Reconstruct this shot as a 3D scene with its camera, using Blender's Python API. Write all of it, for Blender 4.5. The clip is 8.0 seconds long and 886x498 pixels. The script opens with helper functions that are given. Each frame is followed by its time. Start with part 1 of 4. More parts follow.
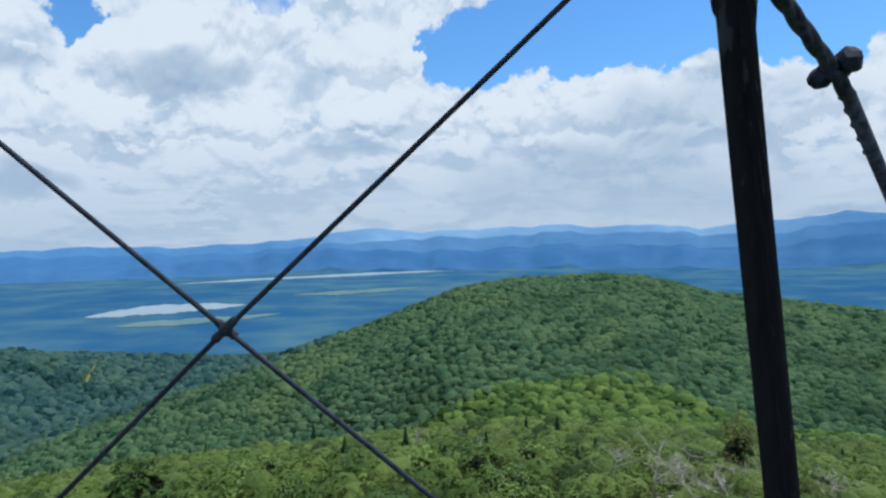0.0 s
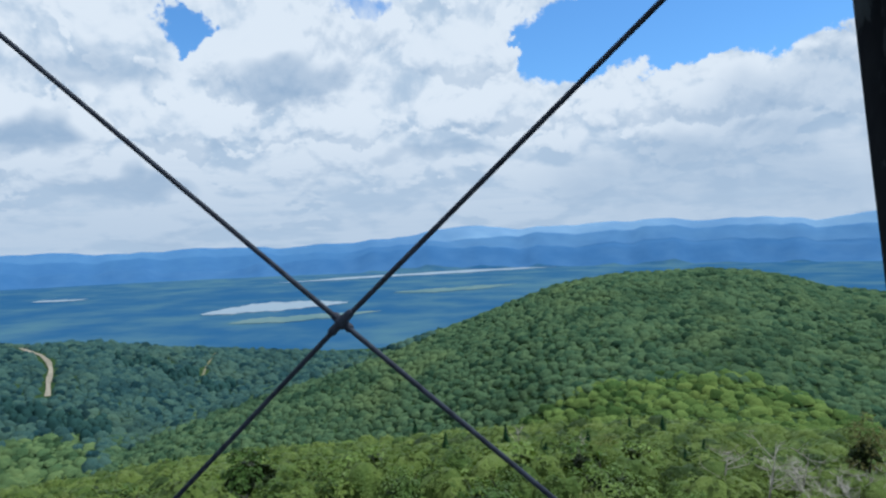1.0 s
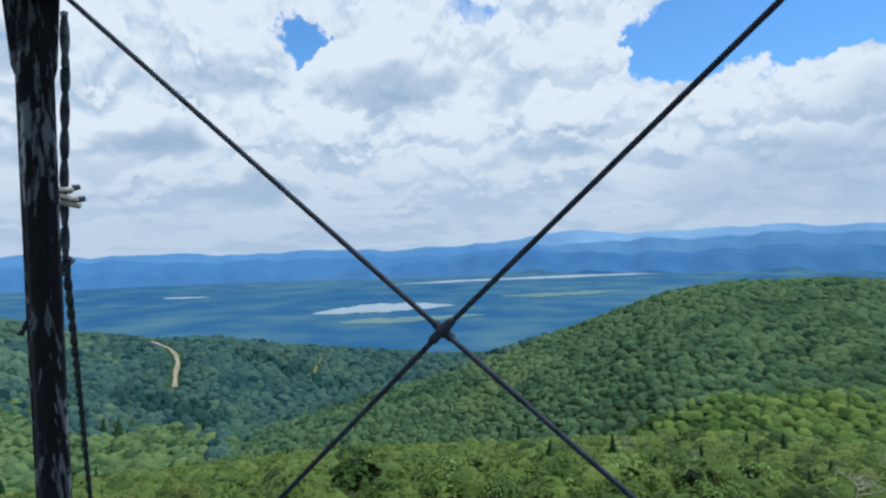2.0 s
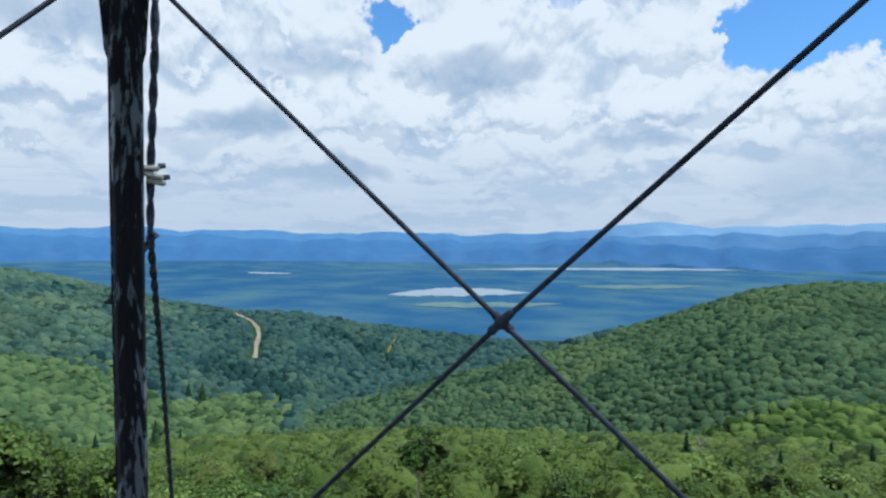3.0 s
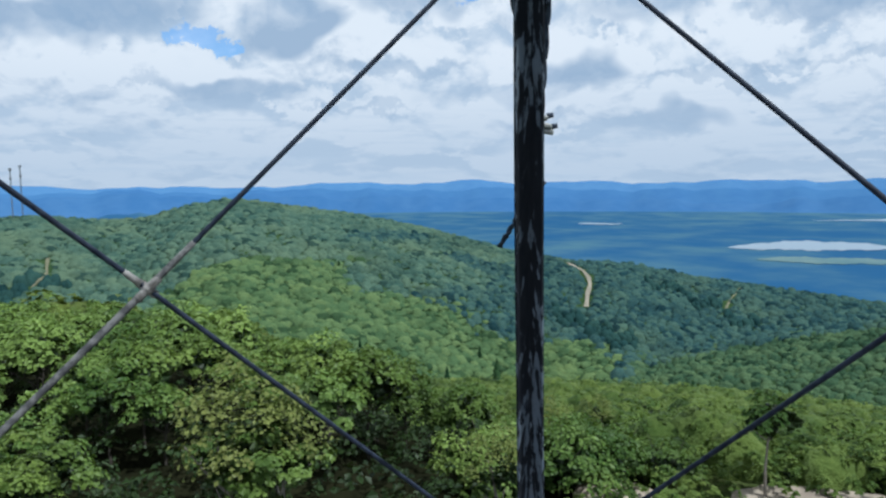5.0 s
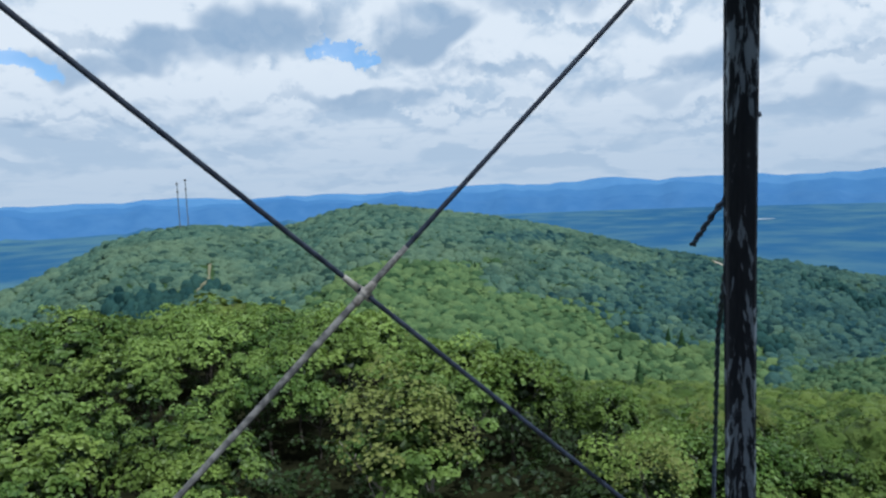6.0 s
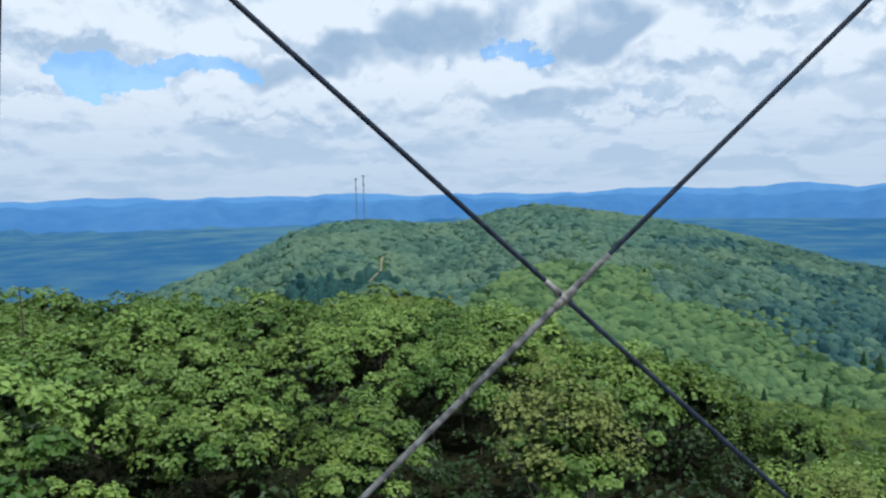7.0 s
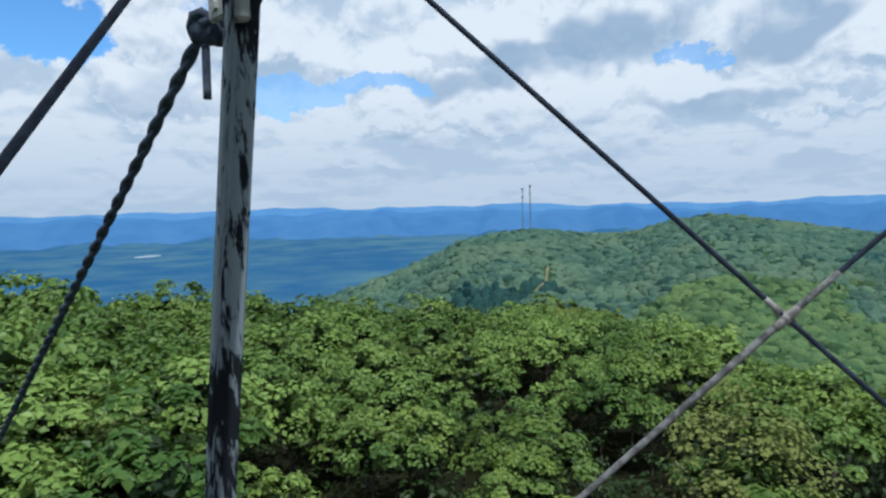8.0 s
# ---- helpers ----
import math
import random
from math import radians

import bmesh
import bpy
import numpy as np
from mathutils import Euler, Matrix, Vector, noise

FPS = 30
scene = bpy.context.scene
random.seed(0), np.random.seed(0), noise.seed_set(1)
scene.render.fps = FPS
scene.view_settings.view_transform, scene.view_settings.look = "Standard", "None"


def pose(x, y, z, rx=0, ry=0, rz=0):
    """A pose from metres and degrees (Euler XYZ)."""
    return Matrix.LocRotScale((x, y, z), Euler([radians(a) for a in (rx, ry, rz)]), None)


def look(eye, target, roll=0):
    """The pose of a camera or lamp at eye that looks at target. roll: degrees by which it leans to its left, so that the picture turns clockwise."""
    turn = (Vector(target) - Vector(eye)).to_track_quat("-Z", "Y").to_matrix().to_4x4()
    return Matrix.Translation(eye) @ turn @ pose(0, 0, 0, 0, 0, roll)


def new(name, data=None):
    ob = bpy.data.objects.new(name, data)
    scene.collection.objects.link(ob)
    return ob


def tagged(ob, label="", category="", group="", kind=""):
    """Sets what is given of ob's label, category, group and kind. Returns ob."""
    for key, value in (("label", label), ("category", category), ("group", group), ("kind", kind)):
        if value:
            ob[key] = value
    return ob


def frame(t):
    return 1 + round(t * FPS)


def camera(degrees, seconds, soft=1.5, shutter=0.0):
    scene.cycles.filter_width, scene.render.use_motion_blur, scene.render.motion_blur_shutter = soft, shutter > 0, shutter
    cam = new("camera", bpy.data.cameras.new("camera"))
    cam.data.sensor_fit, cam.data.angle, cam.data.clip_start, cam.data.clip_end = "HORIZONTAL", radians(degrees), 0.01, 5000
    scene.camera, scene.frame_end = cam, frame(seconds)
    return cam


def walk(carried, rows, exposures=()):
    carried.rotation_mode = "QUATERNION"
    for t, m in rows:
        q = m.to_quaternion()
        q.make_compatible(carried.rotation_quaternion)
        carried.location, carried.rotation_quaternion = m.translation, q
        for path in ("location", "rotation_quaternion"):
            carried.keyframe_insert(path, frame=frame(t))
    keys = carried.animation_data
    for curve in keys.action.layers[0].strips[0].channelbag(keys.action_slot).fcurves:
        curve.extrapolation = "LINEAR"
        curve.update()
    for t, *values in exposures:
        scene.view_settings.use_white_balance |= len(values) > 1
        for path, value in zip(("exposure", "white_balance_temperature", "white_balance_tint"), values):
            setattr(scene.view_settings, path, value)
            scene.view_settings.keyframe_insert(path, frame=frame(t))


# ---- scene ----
cam = camera(64.2, 8.0, soft=2.4)
EYE = 7.5
# seconds, x, y, z, yaw to the left of +y, pitch, roll
PATH = [
    (0.0, 0.000, 0.002, 7.498, -0.02, -0.83, -0.99),
    (0.5, -0.016, 0.000, 7.482, 4.58, -0.95, -2.06),
    (1.0, -0.028, 0.010, 7.490, 7.87, -0.88, -1.90),
    (1.5, -0.033, 0.036, 7.490, 11.41, -0.77, -1.63),
    (1.7, -0.048, 0.058, 7.490, 13.67, -0.49, -1.48),
    (2.8, -0.011, 0.120, 7.502, 21.17, -1.04, -0.06),
    (3.0, -0.015, 0.096, 7.501, 22.65, -1.48, 0.90),
    (3.5, -0.051, 0.086, 7.476, 29.18, -3.96, 1.34),
    (4.0, -0.080, 0.071, 7.479, 36.18, -4.69, 1.07),
    (4.5, -0.102, 0.055, 7.473, 44.35, -5.35, 0.76),
    (4.7, -0.113, 0.040, 7.484, 46.68, -5.50, 0.33),
    (5.8, -0.256, -0.062, 7.486, 56.53, -5.29, -2.52),
    (6.0, -0.265, -0.090, 7.488, 60.03, -5.18, -2.60),
    (6.5, -0.249, -0.139, 7.504, 66.26, -4.87, -1.69),
    (7.0, -0.268, -0.173, 7.504, 73.45, -4.77, -1.25),
    (7.5, -0.273, -0.211, 7.506, 79.77, -4.42, -1.39),
    (8.0, -0.263, -0.262, 7.514, 86.84, -3.68, -1.41),
]


def aim(x, y, z, yaw, pitch, roll):
    a, b = radians(yaw), radians(pitch)
    way = Vector((-math.sin(a) * math.cos(b), math.cos(a) * math.cos(b), math.sin(b)))
    eye = Vector((x, y, z))
    return look(eye, eye + way, roll)


EXPOSURES = [(t, stops, 5650, 6) for t, stops in ((0.0, -0.09), (1.5, -0.08), (3.0, -0.02), (4.5, -0.03), (6.0, -0.08), (7.0, 0.03), (7.5, 0.03), (8.0, -0.05))]
walk(cam, [(t, aim(*row)) for t, *row in PATH], EXPOSURES)

# ---------------------------------------------------------------- world, sun
SUN_AZ, SUN_EL = -75.0, 63.0  # azimuth to the left of +y
world = bpy.data.worlds.new("sky")
scene.world = world
world.use_nodes = True


class Nodes:
    """Small helper to wire shader nodes."""

    def __init__(self, tree):
        self.tree = tree
        tree.nodes.clear()

    def node(self, kind, **props):
        n = self.tree.nodes.new(kind)
        for k, v in props.items():
            setattr(n, k, v)
        return n

    def put(self, socket, value):
        if isinstance(value, bpy.types.NodeSocket):
            self.tree.links.new(value, socket)
        else:
            socket.default_value = value

    def math(self, op, a, b=0.0, c=0.0, clamp=False):
        n = self.node("ShaderNodeMath", operation=op, use_clamp=clamp)
        for s, v in zip(n.inputs, (a, b, c)):
            self.put(s, v)
        return n.outputs[0]

    def ramp(self, value, low, high, a=0.0, b=1.0):
        n = self.node("ShaderNodeMapRange", interpolation_type="SMOOTHSTEP")
        for s, v in zip(n.inputs, (value, low, high, a, b)):
            self.put(s, v)
        return n.outputs[0]

    def mix(self, fac, a, b, blend="MIX"):
        n = self.node("ShaderNodeMix", data_type="RGBA", blend_type=blend)
        self.put(n.inputs[0], fac)
        self.put(n.inputs[6], a if isinstance(a, bpy.types.NodeSocket) else (*a, 1))
        self.put(n.inputs[7], b if isinstance(b, bpy.types.NodeSocket) else (*b, 1))
        return n.outputs[2]

    def noise(self, vector, scale, detail=4.0, rough=0.5, distort=0.0):
        n = self.node("ShaderNodeTexNoise")
        if vector is not None:
            self.put(n.inputs["Vector"], vector)
        n.inputs["Scale"].default_value = scale
        n.inputs["Detail"].default_value = detail
        n.inputs["Roughness"].default_value = rough
        n.inputs["Distortion"].default_value = distort
        return n.outputs[0]

    def xyz(self, x, y, z):
        n = self.node("ShaderNodeCombineXYZ")
        for s, v in zip(n.inputs, (x, y, z)):
            self.put(s, v)
        return n.outputs[0]

    def split(self, v):
        n = self.node("ShaderNodeSeparateXYZ")
        self.put(n.inputs[0], v)
        return n.outputs


def build_sky():
    k = Nodes(world.node_tree)
    out = k.node("ShaderNodeOutputWorld")
    back = k.node("ShaderNodeBackground")
    k.put(out.inputs[0], back.outputs[0])
    d = k.node("ShaderNodeTexCoord").outputs["Generated"]
    x, y, z = k.split(d)
    # degrees to the left of +y, and above the horizon
    az = k.math("MULTIPLY", k.math("ARCTAN2", k.math("MULTIPLY", x, -1.0), y), 57.2958)
    el = k.math("MULTIPLY", k.math("ARCSINE", z), 57.2958)
    # cloud coordinates: flattened towards the horizon, as a level layer looks
    def layer(lift, depth):
        h = k.math("MULTIPLY", k.math("LOGARITHM", k.math("ADD", k.math("MULTIPLY", k.math("MAXIMUM", k.math("ADD", el, lift), -2.0), 0.4), 1.8), 2.71828), 12.0)
        return k.xyz(k.math("MULTIPLY", az, 0.62), h, depth)

    puffs = k.noise(layer(0.0, 0.0), 0.13, 10, 0.58, 0.25)
    above = k.noise(layer(1.2, 0.0), 0.13, 6, 0.50, 0.25)
    small = k.noise(layer(0.0, 5.0), 0.40, 8, 0.60, 0.3)
    small_above = k.noise(layer(0.55, 5.0), 0.40, 5, 0.55, 0.3)
    big = k.noise(layer(0.0, 11.0), 0.035, 3, 0.5)
    wob_a = k.math("MULTIPLY_ADD", k.math("SUBTRACT", k.noise(k.xyz(az, el, 3.0), 0.22, 6, 0.62), 0.5), 9.0, az)
    wob_e = k.math("MULTIPLY_ADD", k.math("SUBTRACT", k.noise(k.xyz(az, el, 9.0), 0.25, 6, 0.62), 0.5), 6.5, el)

    soft_a = k.math("MULTIPLY_ADD", k.math("SUBTRACT", k.noise(k.xyz(az, el, 3.0), 0.22, 2, 0.5), 0.5), 9.0, az)
    soft_e = k.math("MULTIPLY_ADD", k.math("SUBTRACT", k.noise(k.xyz(az, el, 9.0), 0.25, 2, 0.5), 0.5), 5.0, el)

    def blobs(rows, wob_a, wob_e):
        total = None
        for a, e, ra, re, amount in rows:
            da = k.math("DIVIDE", k.math("SUBTRACT", wob_a, a), ra)
            de = k.math("DIVIDE", k.math("SUBTRACT", wob_e, e), re)
            q = k.math("ADD", k.math("MULTIPLY", da, da), k.math("MULTIPLY", de, de))
            g = k.ramp(q, 0.15, 1.6, amount, 0.0)
            total = g if total is None else k.math("ADD", total, g)
        return total

    # open blue: az, el, half widths, amount
    blue = blobs(GAPS, wob_a, wob_e)
    shade = blobs(BASES, soft_a, soft_e)
    cover = k.math("MULTIPLY_ADD", k.math("SUBTRACT", puffs, 0.5), 1.2, k.math("MULTIPLY_ADD", k.math("SUBTRACT", small, 0.5), 0.5, k.math("MULTIPLY_ADD", big, 0.4, 0.56)))
    cover = k.math("SUBTRACT", cover, blue)
    # heaped clouds: white heads over flat grey bases
    head, under = None, None
    for a, e, ra, re in HEAPS:
        da = k.math("DIVIDE", k.math("SUBTRACT", wob_a, a), ra)
        de = k.math("DIVIDE", k.math("SUBTRACT", wob_e, e), re)
        de = k.math("MULTIPLY", de, k.ramp(de, -0.1, 0.1, 1.5, 1.0))
        inside = k.ramp(k.math("ADD", k.math("MULTIPLY", da, da), k.math("MULTIPLY", de, de)), 1.15, 0.75)
        low = k.math("MULTIPLY", inside, k.ramp(k.math("MULTIPLY_ADD", k.math("SUBTRACT", small, 0.5), 1.6, de), 0.05, -0.55))
        head = inside if head is None else k.math("MAXIMUM", head, inside)
        under = low if under is None else k.math("MAXIMUM", under, low)
    cover = k.math("MULTIPLY_ADD", head, 0.6, cover)
    mask = k.ramp(cover, 0.20, 0.52)
    sky = k.node("ShaderNodeTexSky", sky_type="NISHITA", sun_disc=False)
    sky.sun_elevation, sky.sun_rotation = radians(SUN_EL), radians(-SUN_AZ)
    sky.air_density, sky.dust_density, sky.ozone_density = 1.0, 0.6, 2.0
    clear = k.mix(1.0, sky.outputs[0], SKY_TINT, "MULTIPLY")
    # cloud brightness: lit tops, grey undersides
    relief = k.math("ADD", k.math("MULTIPLY", k.math("SUBTRACT", above, puffs), 3.6), k.math("MULTIPLY", k.math("SUBTRACT", small_above, small), 2.6))
    shade = k.math("MULTIPLY", shade, k.ramp(k.math("ADD", puffs, k.math("MULTIPLY", small, 0.5)), 0.48, 0.95, 0.25, 1.2))
    veil = k.mix(k.ramp(k.math("ADD", small, k.math("MULTIPLY", relief, 0.4)), 0.38, 0.66), CLOUD_LIT, CLOUD_VEIL)
    heap = k.mix(k.math("ADD", relief, 0.05, clamp=True), CLOUD_LIT, CLOUD_GREY)
    front = k.ramp(k.math("MULTIPLY_ADD", k.math("SUBTRACT", small, 0.5), 0.55, puffs), 0.490, 0.520)
    cloud = k.mix(front, veil, heap)
    cloud = k.mix(k.math("MULTIPLY", k.math("SUBTRACT", head, under), k.ramp(relief, 0.5, 0.0, 0.35, 0.9)), cloud, CLOUD_LIT)
    cloud = k.mix(k.math("MULTIPLY", under, 0.38), cloud, CLOUD_GREY)
    cloud = k.mix(k.math("MINIMUM", shade, 0.85), cloud, CLOUD_GREY)
    haze = k.ramp(el, 11.0, 0.0)
    cloud = k.mix(k.math("MULTIPLY", haze, 0.72), cloud, CLOUD_HAZE)
    # thin level streaks low over the hills
    streak = k.noise(k.xyz(k.math("MULTIPLY", az, 0.09), k.math("MULTIPLY", el, 1.3), 2.0), 1.0, 6, 0.6, 0.4)
    low = k.math("MULTIPLY", k.ramp(el, 8.0, 2.5), k.ramp(streak, 0.50, 0.68, 0.0, 0.55))
    cloud = k.mix(low, cloud, CLOUD_VEIL)
    # a thin white veil over the open patches on the west side
    mask = k.math("MAXIMUM", k.math("MAXIMUM", mask, k.math("MULTIPLY", k.ramp(az, 40.0, 70.0, 0.0, 0.32), k.ramp(az, 112.0, 103.0))), k.ramp(el, 7.0, 2.0))
    k.put(back.inputs[0], k.mix(mask, clear, cloud))
    back.inputs[1].default_value = 1.0


GAPS = [
    (26.8, 15.8, 2.8, 1.8, 0.65), (13.7, 18.4, 4.0, 1.3, 0.6), (-1.2, 14.7, 4.0, 3.0, 0.9), (-9.5, 15.9, 6.8, 3.4, 1.1), (-18.0, 16.3, 7.2, 3.4, 1.1), (-28.5, 15.2, 7.0, 3.4, 1.0),
    (66.2, 10.6, 2.8, 0.8, 0.50), (46.6, 14.3, 2.6, 0.9, 0.5), (92.0, 9.6, 5.0, 1.1, 0.65), (98.5, 8.9, 4.4, 1.4, 0.60),
    (116.8, 13.0, 6.0, 2.8, 0.85), (104.0, 15.0, 3.0, 1.0, 0.5),
]
HEAPS = [  # azimuth, height of the base line, half width, height of the head
    (22.5, 13.6, 5.0, 3.4), (6.4, 14.2, 5.2, 3.0), (-12.5, 10.0, 9.0, 2.6), (3.5, 9.6, 6.0, 2.0), (40.0, 9.0, 4.2, 1.9), (40.0, 5.4, 4.4, 1.2), (17.0, 9.0, 6.5, 1.7),
    (70.0, 8.0, 6.5, 2.0), (98.5, 11.6, 6.0, 2.4), (83.5, 12.6, 5.0, 2.2), (52.0, 9.6, 5.5, 2.2), (107.0, 8.2, 6.0, 1.8), (-26.0, 9.0, 6.0, 2.2), (88.0, 6.2, 7.0, 1.2), (28.0, 8.2, 5.0, 1.8), (56.0, 6.0, 6.0, 1.0),
]
BASES = [
    (19.0, 12.8, 4.6, 1.4, 0.5), (38.8, 8.2, 4.0, 1.5, 0.9), (31.7, 4.5, 3.8, 1.0, 0.8), (7.4, 6.8, 4.2, 0.7, 0.7),
    (72.4, 12.2, 5.5, 2.0, 1.0), (79.2, 10.9, 4.6, 1.5, 0.8), (61.2, 11.6, 4.2, 2.0, 1.0), (65.0, 6.8, 5.5, 0.9, 0.8), (85.8, 9.6, 4.4, 1.2, 0.75),
    (52.0, 14.6, 6.0, 2.0, 0.7), (110.2, 8.2, 5.0, 1.3, 0.45), (33.5, 12.8, 4.0, 1.6, 0.6), (-21.0, 9.2, 10.0, 2.6, 0.40), (-14.0, 4.2, 14.0, 3.2, 0.55), (46.0, 6.6, 6.0, 0.7, 0.4),
]
SKY_TINT = (0.088, 0.128, 0.160)
CLOUD_VEIL = (0.52, 0.60, 0.69)
CLOUD_LIT, CLOUD_GREY, CLOUD_HAZE = (0.85, 0.855, 0.86), (0.325, 0.43, 0.56), (0.48, 0.56, 0.655)
build_sky()

sun = bpy.data.lights.new("sun", "SUN")
sun.energy, sun.angle, sun.color = 4.8, radians(0.6), (1.0, 0.95, 0.86)
a, e = radians(SUN_AZ), radians(SUN_EL)
new("sun", sun).matrix_world = look((0, 0, 60), (60 * math.sin(a) * math.cos(e), -60 * math.cos(a) * math.cos(e), 60 - 60 * math.sin(e)))
scene.view_settings.exposure = 0.0


# ---------------------------------------------------------------- materials
def material(name):
    m = bpy.data.materials.new(name)
    m.use_nodes = True
    k = Nodes(m.node_tree)
    out = k.node("ShaderNodeOutputMaterial")
    b = k.node("ShaderNodeBsdfPrincipled")
    k.put(out.inputs[0], b.outputs[0])
    return m, k, b, out


def place(k, sx=1.0, sy=1.0, sz=1.0):
    """Object coordinates, stretched."""
    n = k.node("ShaderNodeMapping")
    k.put(n.inputs[0], k.node("ShaderNodeTexCoord").outputs["Object"])
    n.inputs["Scale"].default_value = (sx, sy, sz)
    return n.outputs[0]


def bump(k, b, height, strength, distance):
    n = k.node("ShaderNodeBump")
    n.inputs["Strength"].default_value, n.inputs["Distance"].default_value = strength, distance
    k.put(n.inputs["Height"], height)
    k.put(b.inputs["Normal"], n.outputs[0])


def foliage(name, dark, light, dry, size, gloss=0.5, dry_share=0.75, through_light=0.25, crowns=False, grain=1.5, relief=0.75, shine=0.16):
    """Leaves: each clump differs, with patches across the wood."""
    m, k, b, out = material(name)
    island = k.node("ShaderNodeNewGeometry").outputs["Random Per Island"]
    pos = k.node("ShaderNodeNewGeometry").outputs["Position"]
    patch = k.noise(pos, size, 3, 0.55)
    fine = k.noise(pos, grain, 5, 0.7)
    tone = k.node("ShaderNodeAttribute", attribute_name="tone").outputs["Fac"] if crowns else k.node("ShaderNodeObjectInfo").outputs["Random"]
    island = k.math("ADD", k.math("MULTIPLY", island, 0.30), k.math("MULTIPLY", tone, 0.70))
    share = 0.40 if crowns else 0.55
    c = k.mix(k.ramp(k.math("ADD", k.math("MULTIPLY", island, share), k.math("MULTIPLY", fine, 1.0 - share)), 0.26, 0.74), dark, light)
    c = k.mix(k.math("MULTIPLY", k.ramp(patch, 0.48, 0.72), dry_share), c, dry)
    deep = k.ramp(k.noise(pos, size * 1.7, 3, 0.6), 0.50, 0.68, 0.0, 0.55)
    c = k.mix(deep, c, [0.66 * v for v in dark])
    if crowns:
        # here and there a darker tree
        c = k.mix(k.ramp(tone, 0.16, 0.06, 0.0, 0.8), c, [0.55 * v for v in dark])
    k.put(b.inputs["Base Color"], c)
    b.inputs["Roughness"].default_value = gloss
    if crowns and relief != 0.75:
        bump(k, b, k.noise(pos, grain * 1.1, 6, 0.72), relief, 2.2)
    b.inputs["Specular IOR Level"].default_value = shine if through_light else 0.0
    if through_light:
        t = k.node("ShaderNodeBsdfTranslucent")
        k.put(t.inputs[0], k.mix(0.5 if not crowns or shine else 0.15, c, (0.20, 0.30, 0.03)))
        s = k.node("ShaderNodeMixShader")
        s.inputs[0].default_value = through_light
        k.put(s.inputs[1], b.outputs[0])
        k.put(s.inputs[2], t.outputs[0])
        k.put(out.inputs[0], s.outputs[0])
    return m


LEAF = foliage("oak_leaves", (0.038, 0.086, 0.016), (0.176, 0.262, 0.060), (0.204, 0.246, 0.046), 0.16, 0.46, 0.34, 0.24, grain=0.9, shine=0.20)
LEAF_DARK = foliage("dark_young_leaves", (0.026, 0.058, 0.012), (0.095, 0.145, 0.032), (0.11, 0.15, 0.032), 0.3, 0.5, 0.3, 0.15, grain=0.9, shine=0.1)
LEAF_DRY = foliage("dry_birch_leaves", (0.085, 0.118, 0.026), (0.155, 0.180, 0.048), (0.17, 0.165, 0.055), 0.3, 0.5, 0.35, 0.22, grain=0.9)
# near-black green: the shade in and under the crowns, put into leaf colour
LEAF_SHADE = foliage("shade_dark_leaves", (0.006, 0.014, 0.004), (0.020, 0.040, 0.009), (0.035, 0.052, 0.012), 0.25, 0.5, 0.5, 0.05)
LEAF_RUST = foliage("rusty_pine_needles", (0.045, 0.062, 0.020), (0.120, 0.128, 0.042), (0.15, 0.112, 0.046), 0.5, 0.6, 0.5, 0.10, grain=0.9, shine=0.05)
WOOD_NEAR = foliage("slope_wood", (0.042, 0.086, 0.016), (0.138, 0.194, 0.042), (0.172, 0.200, 0.036), 0.018, 0.6, 0.5, 0.14, crowns=True, grain=1.5, relief=0.6)
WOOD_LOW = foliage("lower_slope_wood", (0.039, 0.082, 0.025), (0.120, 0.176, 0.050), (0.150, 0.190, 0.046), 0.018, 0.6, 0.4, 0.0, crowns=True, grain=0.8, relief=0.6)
# hill woods: haze put into the leaf colours, bluest on the far hill
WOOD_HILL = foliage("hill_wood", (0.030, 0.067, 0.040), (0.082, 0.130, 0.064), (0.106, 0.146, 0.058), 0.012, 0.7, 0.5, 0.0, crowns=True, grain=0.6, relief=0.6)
# the lower ridge's cloud shadow is painted as this darker leaf colour
WOOD_RIDGE = foliage("cloud_shaded_ridge_wood", (0.017, 0.048, 0.058), (0.056, 0.104, 0.084), (0.078, 0.124, 0.080), 0.010, 0.7, 0.5, 0.0, crowns=True, grain=0.5, relief=0.6)
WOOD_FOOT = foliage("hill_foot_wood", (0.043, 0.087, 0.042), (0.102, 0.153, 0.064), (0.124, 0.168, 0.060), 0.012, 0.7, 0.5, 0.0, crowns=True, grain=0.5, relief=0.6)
WOOD_FAR = foliage("hazed_far_hill_wood", (0.034, 0.075, 0.064), (0.086, 0.138, 0.096), (0.106, 0.150, 0.090), 0.010, 0.7, 0.6, 0.0, crowns=True, grain=0.5, relief=0.6)
# cloud shadow and a shaded hollow as dark leaf colour, also the spruce belt
SHADOW_SPRUCE = foliage("shadow_and_spruce_green", (0.015, 0.042, 0.044), (0.028, 0.064, 0.056), (0.030, 0.066, 0.054), 0.01, 0.7, 0.4, 0.0, crowns=True)
SPRUCE = foliage("spruce_needles", (0.012, 0.035, 0.018), (0.03, 0.065, 0.025), (0.04, 0.07, 0.03), 0.05, 0.6, 0.5, 0.0)


